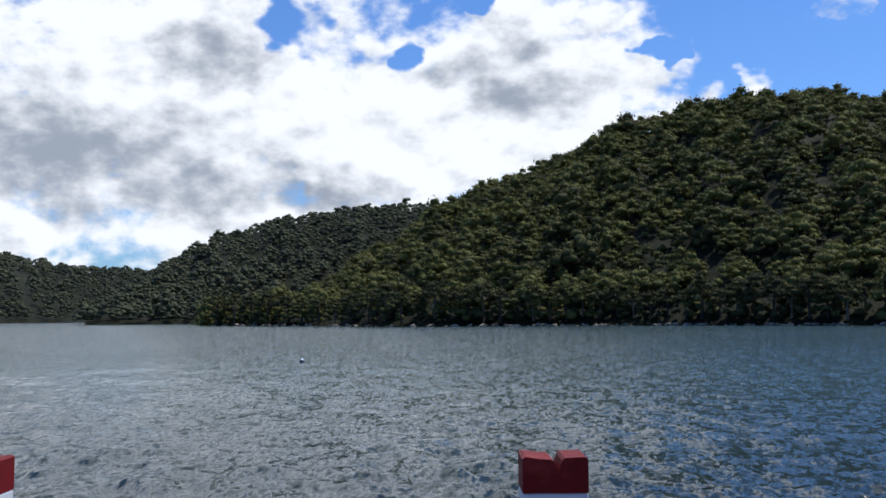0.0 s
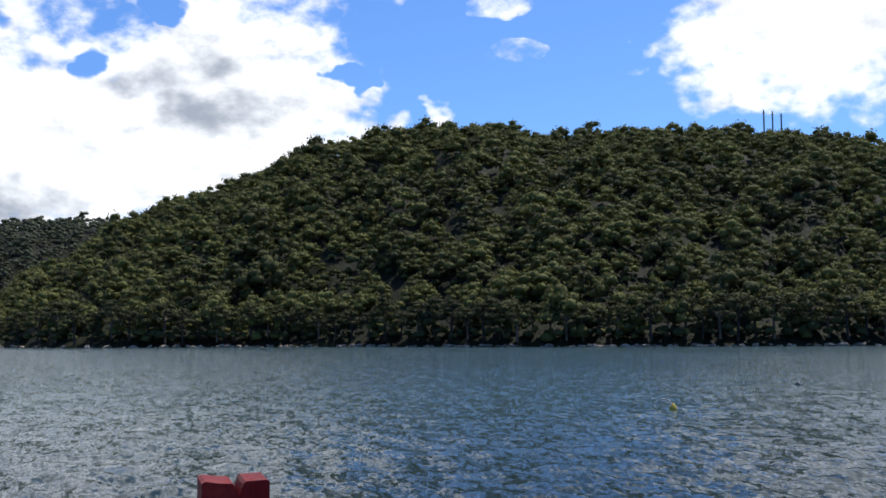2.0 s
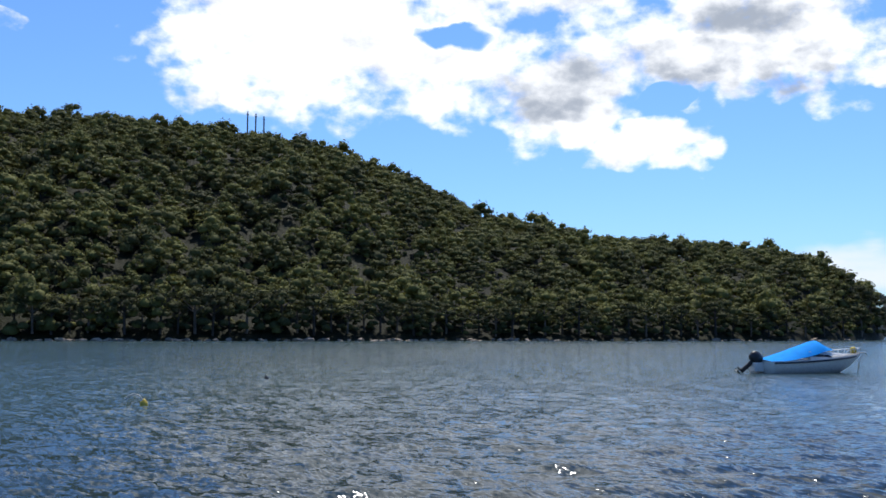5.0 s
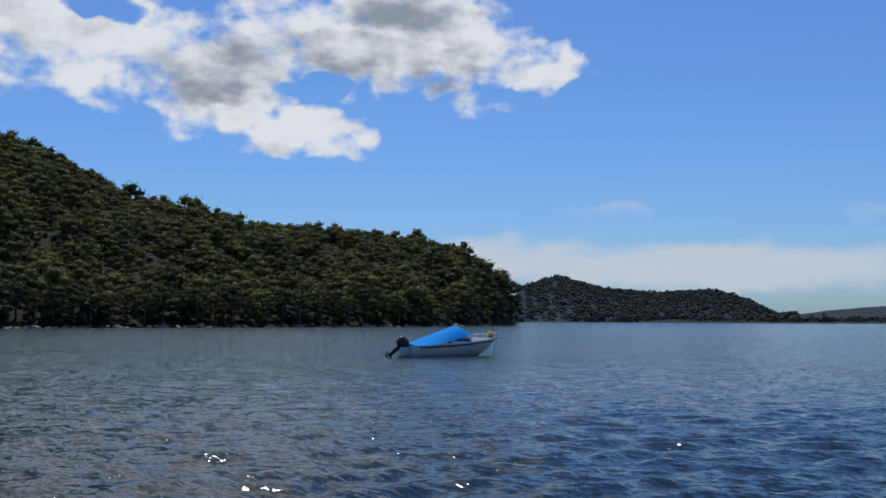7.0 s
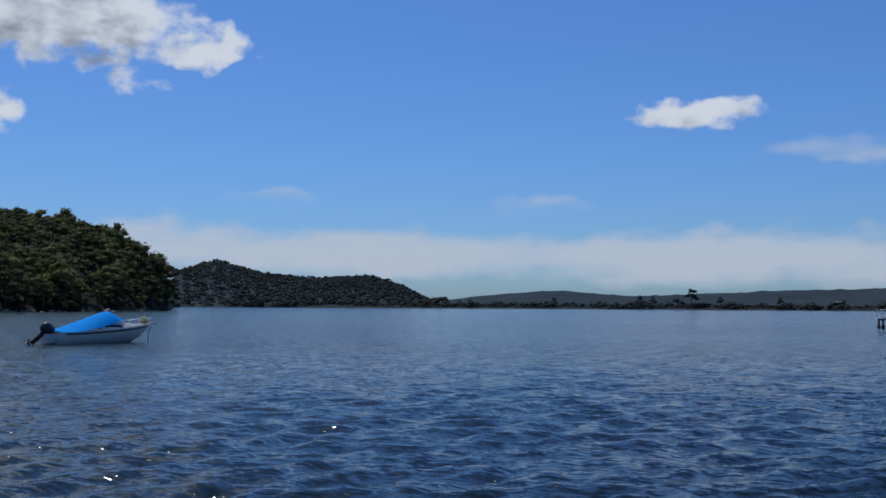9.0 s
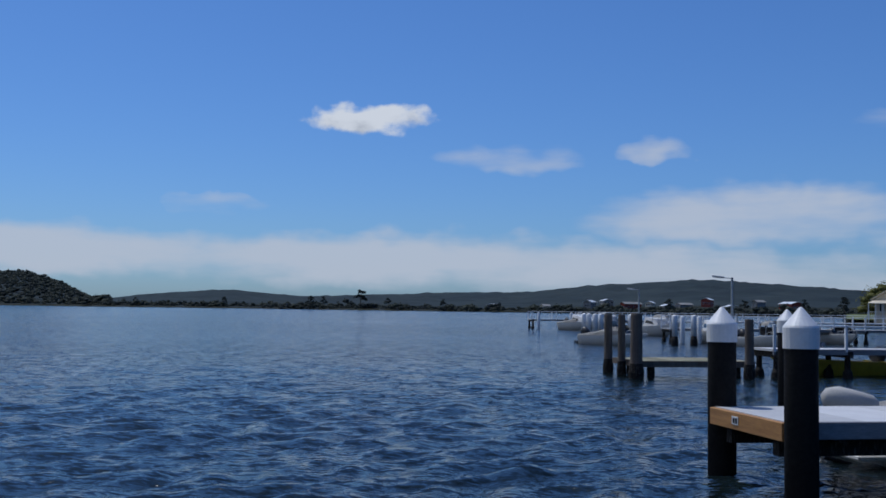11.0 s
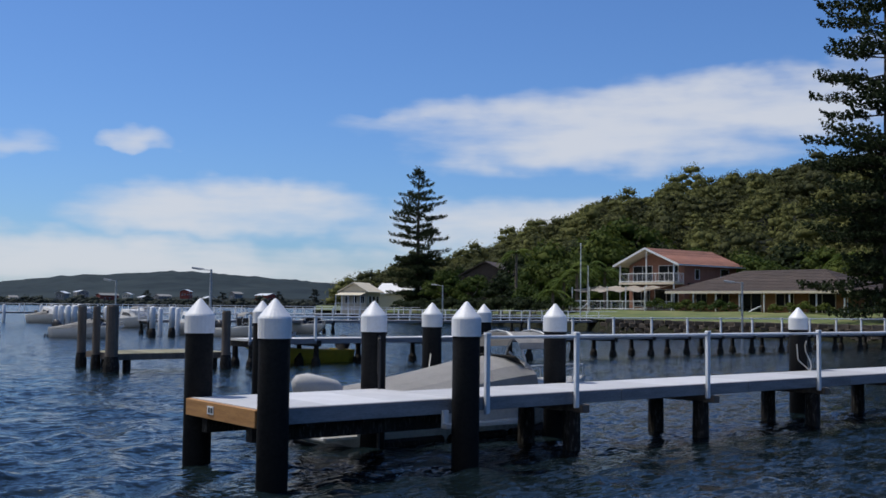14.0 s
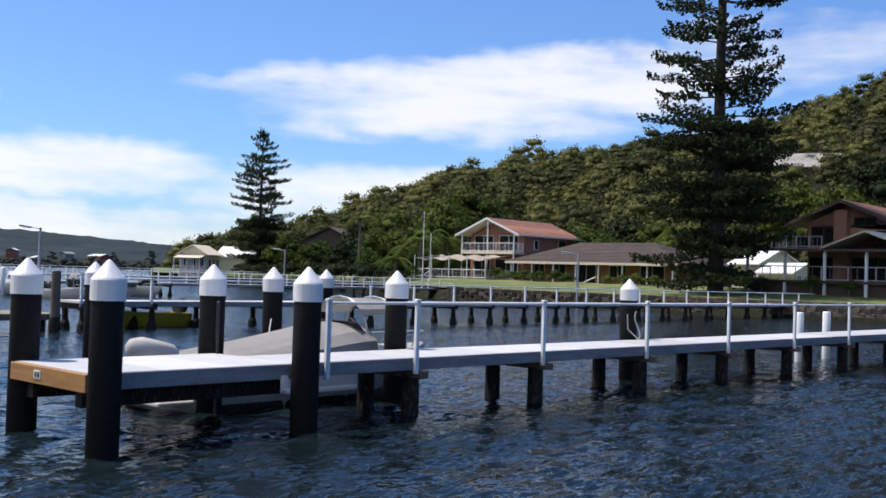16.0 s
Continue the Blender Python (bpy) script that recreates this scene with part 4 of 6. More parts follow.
def cabin(parent, sheer, x0, x1, tall, mat=None):
    """A small cuddy cabin with raked front and dark side windows."""
    h0, z0 = at_sheer(sheer, x0)
    h1, z1 = at_sheer(sheer, x1)
    bm = bmesh.new()
    loft(bm, [[(x0, h0 * 0.9, z0), (x0 + 0.05, h0 * 0.74, z0 + tall), (x0 + 0.05, -h0 * 0.74, z0 + tall), (x0, -h0 * 0.9, z0)],
              [(x0 + (x1 - x0) * 0.45, h0 * 0.86, z0), (x0 + (x1 - x0) * 0.4, h0 * 0.66, z0 + tall * 0.9), (x0 + (x1 - x0) * 0.4, -h0 * 0.66, z0 + tall * 0.9), (x0 + (x1 - x0) * 0.45, -h0 * 0.86, z0)],
              [(x1, h1 * 0.6, z1), (x1 - 0.1, h1 * 0.4, z1 + 0.08), (x1 - 0.1, -h1 * 0.4, z1 + 0.08), (x1, -h1 * 0.6, z1)]])
    bmesh.ops.recalc_face_normals(bm, faces=bm.faces[:])
    c = part("cabin", bm, mat or GELCOAT, parent, "white cuddy cabin")
    for side in (1, -1):
        xa, xb = x0 + 0.18, x0 + (x1 - x0) * 0.42
        def wall(x, f):
            return (x, side * (h0 * (0.89 - 0.17 * f) + 0.012 - 0.03 * (x - x0)), z0 + tall * f * (1 - 0.2 * (x - x0) / (x1 - x0)))
        bm = solid(bmesh.new(), [wall(xa, 0.35), wall(xb + 0.3, 0.3), wall(xb, 0.62), wall(xa + 0.1, 0.72)], (0, side * 0.015, 0))
        part("side_window", bm, GLASS_DARK, c, "dark tinted window")
    return c


def bow_rail(parent, sheer, x0, x1, tall=0.32):
    bm = bmesh.new()
    xs = [x0 + (x1 - x0) * k / 5 for k in range(6)]
    for side in (1, -1):
        line = []
        for k, x in enumerate(xs):
            h, z = at_sheer(sheer, x)
            p = (x, side * h * 0.9, z + (0.02 if k == 0 else tall))
            line.append(p)
            if k:
                rod(bm, (x, side * h * 0.9, z), p, 0.013, sides=6)
        tube(bm, line, 0.016, 6)
    tube(bm, [(xs[-1], at_sheer(sheer, xs[-1])[0] * 0.9, at_sheer(sheer, xs[-1])[1] + tall), (xs[-1] + 0.12, 0, at_sheer(sheer, xs[-1])[1] + tall), (xs[-1], -at_sheer(sheer, xs[-1])[0] * 0.9, at_sheer(sheer, xs[-1])[1] + tall)], 0.016, 6)
    part("bow_rail", bm, GALV, parent, "stainless bow rail")


def moored_boat(x, y, rz):
    """The half-cabin boat on the swing mooring, its cockpit under a blue cover."""
    t = thing("motor_boat", (x, y, 0), "white half-cabin motor boat moored, blue canvas over the cockpit", "boat", rz)
    bm, sheer = hull_mesh(6.2, 2.2, 0.72, 1.12)
    part("hull", bm, GELCOAT, t, "white hull", True)
    for side in (1, -1):
        bm = bmesh.new()
        for i in range(9):
            a, b = [at_sheer(sheer, 0.05 + 5.6 * q / 9) for q in (i, i + 1)]
            xa, xb = 0.05 + 5.6 * i / 9, 0.05 + 5.6 * (i + 1) / 9
            solid(bm, [(xa, side * a[0] * 1.02, a[1] - 0.16), (xb, side * b[0] * 1.02, b[1] - 0.16), (xb, side * b[0] * 1.025, b[1] - 0.07), (xa, side * a[0] * 1.025, a[1] - 0.07)], (0, side * 0.012, 0))
        part("rub_strip", bm, NAVY, t, "dark rub strip along the gunwale")
    part("foredeck", deck_skin(sheer, 3.6, 6.15, lambda q: 0.16 * (6.2 - q) / 2.6 + 0.02), GELCOAT, t)
    cabin(t, sheer, 2.3, 5.2, 0.46)
    bm = bmesh.new()
    rows = []
    for u, foot, tall, w in ((-0.05, -0.06, 0.08, 1.02), (0.6, -0.03, 0.24, 1.02), (1.4, 0.05, 0.5, 1.0), (2.2, 0.16, 0.76, 0.94), (2.9, 0.28, 0.98, 0.86), (3.3, 0.38, 1.02, 0.8), (3.62, 0.42, 0.8, 0.76), (3.95, 0.40, 0.52, 0.7)):
        h, z = at_sheer(sheer, max(u, 0))
        line = [(u, h * w, z + foot)]
        for q in (0.86, 0.6, 0.3, 0.0, -0.3, -0.6, -0.86):
            line.append((u, h * w * q, z + foot + (tall - foot) * (1 - abs(q) ** 1.7) ** 0.8))
        line.append((u, -h * w, z + foot))
        rows.append(line)
    loft(bm, rows)
    bmesh.ops.recalc_face_normals(bm, faces=bm.faces[:])
    part("canvas_cover", bm, BLUE_COVER, t, "bright blue canvas cover", True)
    outboard(t, 0.66, 50, None, 1.12, 0.32)
    part("transom_bracket", box(bmesh.new(), -0.55, 0.0, -0.3, 0.3, 0.1, 0.62, 0.03), GELCOAT, t)
    bow_rail(t, sheer, 4.6, 6.1)
    part("anchor_bag", lathe(bmesh.new(), ((0.1, 0), (0.17, 0.1), (0.16, 0.3), (0.08, 0.42)), 10, (5.75, 0, 1.1)), YELLOW, t, "yellow bag at the bow", True)
    bm = tube(bmesh.new(), ((6.1, 0, 1.16), (6.5, 0, 1.16), (6.62, 0, 1.02)), 0.04, 6)
    part("anchor_roller", bm, GALV, t)
    part("mooring_line", tube(bmesh.new(), ((6.3, 0, 1.1), (6.12, 0.03, 0.55), (6.0, 0.05, -0.3)), 0.025, 5), ROPE, t, "slack mooring line")
    return t


moored_boat(54.6, 28.94, -25).scale = (1.13, 1, 0.98)


def runabout(x, y, rz, length, label, cover=True, hull=None, canopy=False, screen=True, motor_cover=None, tall=0.75, group=""):
    t = thing("motor_boat", (x, y, 0), label, "boat", rz, group=group)
    bm, sheer = hull_mesh(length, length * 0.37, tall * 0.85, tall * 1.15)
    part("hull", bm, hull or GELCOAT, t, "", True)
    part("foredeck", deck_skin(sheer, length * 0.62, length * 0.99, lambda q: 0.12 * (length - q) / length + 0.02), GELCOAT, t)
    if cover:
        part("canvas_cover", deck_skin(sheer, -0.02, length * 0.64, lambda q: 0.1 + 0.5 * max(0.0, min(1, q / (length * 0.55))) ** 1.1, 10, -0.04), GREY_COVER, t, "taut grey canvas cover")
    else:
        part("cockpit_floor", deck_skin(sheer, 0.02, length * 0.64, lambda q: -0.3, 6, 0.05), GELCOAT, t)
    if screen:
        h, z = at_sheer(sheer, length * 0.62)
        bm = bmesh.new()
        solid(bm, [(length * 0.66, h * 0.85, z + 0.1), (length * 0.66, -h * 0.85, z + 0.1), (length * 0.58, -h * 0.75, z + 0.62), (length * 0.58, h * 0.75, z + 0.62)], (0.012, 0, 0.004))
        part("windscreen", bm, GLASS_DARK, t)
    if canopy:
        h, z = at_sheer(sheer, length * 0.66)
        h *= 0.85
        for xo in (length * 0.62, length * 0.76):
            bm = bmesh.new()
            tube(bm, [(xo, h * math.cos(a), z + 1.05 * math.sin(a) ** 0.6 if 0 < a < math.pi else z) for a in [math.pi * k / 10 for k in range(11)]], 0.018, 6)
            part("canopy_bow", bm, GALV, t)
        part("canopy_stay", rod(bmesh.new(), (length * 0.76, h * 0.8, z + 0.6), (length * 0.84, h * 0.5, z + 0.1), 0.02, sides=6), GALV, t)
        bm = bmesh.new()
        loft(bm, [[(xo, h * 0.86 * math.cos(a), z + 0.72 + 0.3 * math.sin(a)) for a in [math.pi * k / 8 for k in range(9)]] for xo in (length * 0.61, length * 0.68, length * 0.77)])
        bmesh.ops.solidify(bm, geom=bm.faces[:], thickness=0.02)
        part("canopy", bm, GREY_COVER, t, "folded grey bimini canopy")
    outboard(t, tall * 0.85 - 0.02, 14 if motor_cover else 40, motor_cover)
    bow_rail(t, sheer, length * 0.72, length * 0.97, 0.25)
    return t


covered = runabout(15.1, -9.5, -92, 6.0, "white runabout under a grey canvas cover beside the jetty", True, None, True, True, GREY_COVER, 0.8)
for side in (1, -1):
    part("swim_platform", box(bmesh.new(), -0.62, 0.02, side * 0.42, side * 1.0, 0.12, 0.22, 0.03), GELCOAT, covered, "white moulded swim platform")
part("boarding_ladder", tube(bmesh.new(), ((-0.1, 0.75, 0.62), (-0.5, 0.75, 0.55), (-0.62, 0.75, 0.1), (-0.62, 0.45, 0.1), (-0.5, 0.45, 0.55), (-0.1, 0.45, 0.62)), 0.022, 6), GALV, covered, "folded steel ladder")
part("transom_line", box(bmesh.new(), -0.03, 0.0, -0.9, 0.9, 0.3, 0.42, 0.01), GELCOAT, covered)
lift = thing("boat_lift", (14.8, -8.6, 0), "low white floating dock under the covered boat", "dock")
for i in range(3):
    part("float", box(bmesh.new(), -0.75, 1.0, -2.65 - i * 1.45, -1.3 - i * 1.45, -0.25, 0.1, 0.05), WET_TIMBER, lift)
part("walkway", box(bmesh.new(), -0.95, -0.45, -4.4, -2.5, 0.22, 0.3, 0.01), CAP, lift, "white plank walkway")
part("winch_frame", tube(bmesh.new(), ((-0.6, -1.6, 0.1), (-0.6, -1.3, 0.5), (-0.2, -1.3, 0.5), (-0.2, -1.6, 0.1)), 0.05), GALV, lift)

runabout(36.3, -23.5, 95, 4.6, "yellow-hulled dinghy moored beside the long jetty", False, YELLOW, False, True, None, 0.6)
BERTHS = ((68.5, -22.5, 215, 5.0, True), (74.5, -34.0, 170, 6.4, False), (67.5, -33.5, 185, 5.2, False), (95.0, -36.0, 195, 6.5, False), (116.5, -36.0, 190, 7.0, True), (124.5, -43.0, 170, 7.5, False),
          (117.0, -47.0, 185, 6.2, False), (75.5, -44.0, 175, 5.8, True), (140.0, -44.0, 180, 8.0, False))
for x, y, rz, length, cover in BERTHS:
    t = runabout(x, y, rz, length, "white motor boat moored at the marina jetty" + (" under a grey cover" if cover else ""), cover, None, not cover, True, None, 0.95 if length > 6 else 0.7, "marina boats")
    if length > 6:
        bm, sheer = hull_mesh(length, length * 0.37, 0.8, 1.1)
        bm.free()
        cabin(t, sheer, length * 0.45, length * 0.85, 0.8)
for i in range(7):
    x, y = (70.8, -30.5 - i * 1.3) if i < 3 else (119.6, -33.5 - (i - 3) * 4.0)
    t = thing("mooring_post", (x, y, 0), "white plastic-sleeved post at the marina jetty", "post", group="white sleeved posts")
    part("shaft", lathe(bmesh.new(), ((0.17, -2.5), (0.17, 1.85), (0.14, 1.9), (0.02, 1.94)), 14), CAP, t, "", True)
for c, d in ((108.1, 78), (108.35, 77), (108.7, 76), (109.0, 78), (110.6, 74), (112.9, 72), (113.9, 74)):
    t = thing("mooring_post", at(c, d), "white plastic-sleeved post at the marina jetty", "post", group="white sleeved posts")
    part("shaft", lathe(bmesh.new(), ((0.19, 0.6), (0.19, 1.95), (0.15, 2.0), (0.02, 2.05)), 14), CAP, t, "white sleeve", True)
    part("foot", lathe(bmesh.new(), ((0.24, -2.5), (0.25, 0.3), (0.185, 0.62)), 12), WET_TIMBER, t, "dark wet foot", True)
for x, y in ((13.9, -31.1), (14.1, -33.6)):
    t = thing("mooring_post", (x, y, 0), "short white sleeved post beside the jetty", "post", group="white sleeved posts")
    part("shaft", lathe(bmesh.new(), ((0.13, -2.5), (0.13, 1.5), (0.11, 1.54)), 14), CAP, t, "", True)


# ---- buoys ----
b = thing("mooring_buoy", (16.1, 28.6, 0), "yellow mooring buoy with an arched pick-up rope", "buoy")
part("float", lathe(bmesh.new(), ((0.02, -0.2), (0.1, -0.1), (0.125, 0.02), (0.11, 0.11), (0.05, 0.17), (0.035, 0.21)), 16), YELLOW, b, "yellow float", True)
arc = [(-0.05 - 0.21 * (1 - math.cos(a)), 0.12 * (1 - math.cos(a)), 0.08 + 0.26 * math.sin(a) ** 0.8) for a in [math.pi * k / 12 for k in range(12)]]
part("rope", tube(bmesh.new(), arc, 0.02, 6), ROPE, b, "stiff arched rope")
b = thing("mooring_buoy", (-7.31, 54.05, 0), "small white mooring buoy with a dark base", "buoy")
part("float", lathe(bmesh.new(), ((0.02, -0.05), (0.1, 0.06), (0.1, 0.12), (0.02, 0.2)), 14), CAP, b, "", True)
part("base", lathe(bmesh.new(), ((0.1, -0.2), (0.14, -0.05), (0.13, 0.1)), 14), BLACK, b)
b = thing("marker_float", (29.06, 40.45, 0), "small dark marker float on the water", "buoy")
part("float", lathe(bmesh.new(), ((0.05, -0.1), (0.13, 0.01), (0.08, 0.08), (0.02, 0.2)), 10), BLACK, b, "", True)


# ---- the shore with the houses ----
def shore_sheet():
    """The lawn behind the sea wall."""
    cs = np.arange(121.5, 176, 0.75)
    us = np.array([0.0, 1, 3, 6, 10, 15, 20, 28, 40, 58])
    c, u = np.meshgrid(cs, us, indexing="ij")
    d = profile(SHORE, c)[0] + 0.4 + u
    z = 1.2 + 0.9 * np.clip(u / 14, 0, 1) + 0.04 * np.sin(c * 2 + u)
    verts = np.stack([d * np.sin(np.radians(c)), d * np.cos(np.radians(c)), z], -1).reshape(-1, 3)
    w = len(us)
    faces = [(i * w + j, i * w + j + 1, (i + 1) * w + j + 1, (i + 1) * w + j) for i in range(len(cs) - 1) for j in range(w - 1)]
    mesh = bpy.data.meshes.new("lawn")
    mesh.from_pydata(verts.tolist(), [], faces)
    mesh.materials.append(GRASS)
    mesh.shade_smooth()
    tagged(new("lawn", mesh), "mown green lawn sloping to the sea wall", "lawn", kind="structure")


shore_sheet()


def window(parent, x0, x1, y, z0, z1, face=-1, trim_mat=None):
    """A window in a wall that faces along y (face: the side it looks to), with a dark pane."""
    bm = bmesh.new()
    d = 0.06
    for a, b, c, e in ((x0, x1, z0, z0 + d), (x0, x1, z1 - d, z1), (x0, x0 + d, z0 + d, z1 - d), (x1 - d, x1, z0 + d, z1 - d), ((x0 + x1) / 2 - d / 2, (x0 + x1) / 2 + d / 2, z0 + d, z1 - d)):
        box(bm, a, b, y, y + face * 0.07, c, e)
    w = part("window", bm, trim_mat or WHITE, parent, "white-framed dark window")
    part("pane", box(bmesh.new(), x0 + d, x1 - d, y + face * 0.005, y + face * 0.03, z0 + d, z1 - d), GLASS_DARK, w)
    return w


def window_x(parent, y0, y1, x, z0, z1, face=-1):
    bm = bmesh.new()
    d = 0.06
    for a, b, c, e in ((y0, y1, z0, z0 + d), (y0, y1, z1 - d, z1), (y0, y0 + d, z0 + d, z1 - d), (y1 - d, y1, z0 + d, z1 - d)):
        box(bm, x, x + face * 0.07, a, b, c, e)
    w = part("window", bm, WHITE, parent)
    part("pane", box(bmesh.new(), x + face * 0.005, x + face * 0.03, y0 + d, y1 - d, z0 + d, z1 - d), GLASS_DARK, w)


def tile_courses(parent, corners, mat, rows, name="tile_course"):
    """Courses of roof tiles laid on a slope: corners are eave left, eave right, ridge right, ridge left."""
    el, er, rr, rl = [Vector(p) for p in corners]
    up = (er - el).cross(rl - el).normalized()
    if up.z < 0:
        up = -up
    for i in range(rows):
        u, v = i / rows, (i + 1) / rows + 0.02
        a, b, c, d = el.lerp(rl, u), er.lerp(rr, u), er.lerp(rr, min(v, 1)), el.lerp(rl, min(v, 1))
        bm = bmesh.new()
        lo = [bm.verts.new(p) for p in (a, b, c, d)]
        hi = [bm.verts.new(p + up * k) for p, k in ((a, 0.07), (b, 0.07), (c, 0.02), (d, 0.02))]
        bm.faces.new(lo[::-1])
        bm.faces.new(hi)
        for k in range(4):
            bm.faces.new((lo[k], lo[(k + 1) % 4], hi[(k + 1) % 4], hi[k]))
        part(name, bm, mat, parent)


def railing(parent, a, b, foot, tall, posts, name="balustrade", mat=None, bars=8):
    """A railing from a to b (x, y): posts, top and bottom rail and thin bars."""
    bm = bmesh.new()
    a, b = Vector((*a, foot)), Vector((*b, foot))
    for i in range(posts):
        p = a.lerp(b, i / (posts - 1))
        rod(bm, p, p + Vector((0, 0, tall)), 0.045, sides=6)
    for z in (0.1, tall):
        rod(bm, a + Vector((0, 0, z)), b + Vector((0, 0, z)), 0.04, sides=6)
    for i in range((posts - 1) * bars):
        p = a.lerp(b, i / ((posts - 1) * bars))
        rod(bm, p + Vector((0, 0, 0.1)), p + Vector((0, 0, tall)), 0.012, sides=4)
    return part(name, bm, mat or WHITE, parent, "white railing")


# the two-storey brick house: gable towards the water
h = thing("two_storey_house", (77.9, -91.0, 2.3), "two-storey pink brick house, terracotta gable roof, white balcony", "house")
W, L = 4.0, 11.0
wall = part("wall", box(bmesh.new(), -W, W, -L, -1.6, -0.9, 4.95), PINK_BRICK, h, "pink brick walls")
bm = solid(bmesh.new(), [(-W, -1.6, 4.95), (W, -1.6, 4.95), (0, -1.6, 6.55)], (0, -0.2, 0))
part("gable", bm, PINK_BRICK, h)
roof = part("roof", solid(bmesh.new(), [(-W - 0.7, 0.3, 4.78), (0, 0.3, 6.7), (W + 0.7, 0.3, 4.78), (W + 0.7, 0.3, 4.9), (0, 0.3, 6.82), (-W - 0.7, 0.3, 4.9)], (0, -L - 0.9, 0)), CREAM, h, "terracotta tiled gable roof")
tile_courses(roof, ((-W - 0.75, 0.35, 4.9), (-W - 0.75, -L - 0.6, 4.9), (0, -L - 0.6, 6.83), (0, 0.35, 6.83)), TERRACOTTA, 12)
tile_courses(roof, ((W + 0.75, 0.35, 4.9), (W + 0.75, -L - 0.6, 4.9), (0, -L - 0.6, 6.83), (0, 0.35, 6.83)), TERRACOTTA, 12)
for s in (-1, 1):
    part("barge_board", solid(bmesh.new(), [(s * (W + 0.78), 0.36, 4.7), (0, 0.36, 6.64), (0, 0.36, 6.88), (s * (W + 0.78), 0.36, 4.95)], (0, 0.06, 0)), WHITE, roof)
part("gutter", box(bmesh.new(), -W - 0.86, -W - 0.74, -L - 0.6, 0.35, 4.76, 4.9), WHITE, roof)
balcony = part("balcony_floor", box(bmesh.new(), -W, W, -1.6, 0.2, 2.72, 2.95), CREAM, h)
railing(balcony, (-W + 0.05, 0.1), (W - 0.05, 0.1), 2.95, 1.0, 7)
railing(balcony, (-W + 0.05, 0.1), (-W + 0.05, -1.5), 2.95, 1.0, 3)
for x in (-W + 0.1, 0, W - 0.1):
    part("post", box(bmesh.new(), x - 0.06, x + 0.06, 0.03, 0.15, 2.95, 4.95 + (1.5 if x == 0 else 0)), WHITE, h)
    part("post", box(bmesh.new(), x - 0.06, x + 0.06, 0.03, 0.15, -0.6, 2.72), WHITE, h)
window(h, -3.2, -0.4, -1.6, 2.97, 4.9, 1)
window(h, 0.5, 3.4, -1.6, 2.97, 4.9, 1)
window(h, -3.2, 0.2, -1.6, 0.2, 2.2, 1)
window(h, 0.9, 3.4, -1.6, 0.2, 2.2, 1)
window_x(h, -4.2, -3.4, -W, 3.3, 4.5)
window_x(h, -9.6, -8.0, -W, 3.2, 4.6)
lean_roof = part("side_roof", solid(bmesh.new(), [(-W, -2.2, 2.9), (-W - 3.6, -2.2, 1.5), (-W - 3.6, -2.2, 1.36), (-W, -2.2, 2.76)], (0, -8.6, 0)), BROWN_TILE, h, "brown tiled lean-to roof")
part("side_wall", box(bmesh.new(), -W - 3.3, -W, -10.6, -2.5, -0.9, 1.6), PINK_BRICK, h)
terrace = part("terrace", box(bmesh.new(), -W + 0.3, W + 3.8, 0.2, 4.6, -1.2, -0.15), OLD_TIMBER, h, "raised dark terrace")
railing(terrace, (-W + 0.4, 4.5), (W + 3.7, 4.5), -0.15, 0.95, 8)
railing(terrace, (-W + 0.4, 4.5), (-W + 0.4, 0.4), -0.15, 0.95, 4)
for i in range(5):
    part("stair_tread", box(bmesh.new(), W + 0.4, W + 1.8, 4.6 + i * 0.28, 4.88 + i * 0.28, -0.36 - i * 0.19, -0.3 - i * 0.19), OLD_TIMBER, terrace)
bm = bmesh.new()
for x in (W + 0.4, W + 1.8):
    rod(bm, (x, 4.6, 0.8), (x, 6.2, -0.25), 0.05, sides=6)
    rod(bm, (x, 6.2, -1.2), (x, 6.2, -0.25), 0.05, sides=6)
part("stair_rail", bm, WHITE, terrace)
sails = thing("shade_sail", (77.9, -91.0, 2.3), "cream shade sails stretched between white poles over a terrace", "shade sail")
for i in range(4):
    x0 = -W + 0.2 + i * 2.7
    bm = bmesh.new()
    loft(bm, [[(x0, 4.7, 2.05), (x0, 2.4, 2.3), (x0, 0.3, 2.6)], [(x0 + 1.35, 4.3, 1.75), (x0 + 1.35, 2.4, 2.0), (x0 + 1.35, 0.3, 2.35)], [(x0 + 2.7, 4.7, 2.05), (x0 + 2.7, 2.4, 2.3), (x0 + 2.7, 0.3, 2.6)]])
    bmesh.ops.solidify(bm, geom=bm.faces[:], thickness=0.02)
    part("cloth", bm, SAIL, sails)
for i in range(5):
    x = -W + 0.2 + i * 2.7
    part("pole", rod(bmesh.new(), (x, 4.75, -1.2), (x, 4.75, 2.4), 0.06, sides=8), WHITE, sails)

# the long low house with the hipped roof
h = thing("bungalow", (61.0, -87.0, 1.95), "long low tan brick bungalow with a brown hipped tile roof", "house")
part("wall", box(bmesh.new(), -9.0, 9.0, -9.0, -1.6, -0.6, 2.15), TAN_BRICK, h, "tan brick walls")
X, E0, E1, RX, RZ = 10.4, 0.6, -10.6, 4.6, 4.35
hip = part("roof", bmesh.new(), BROWN_TILE, h, "brown hipped tile roof")
bm = bmesh.new()
low = [bm.verts.new(p) for p in ((-X, E0, 2.16), (X, E0, 2.16), (X, E1, 2.16), (-X, E1, 2.16))]
a, b = bm.verts.new((-RX, -5, RZ)), bm.verts.new((RX, -5, RZ))
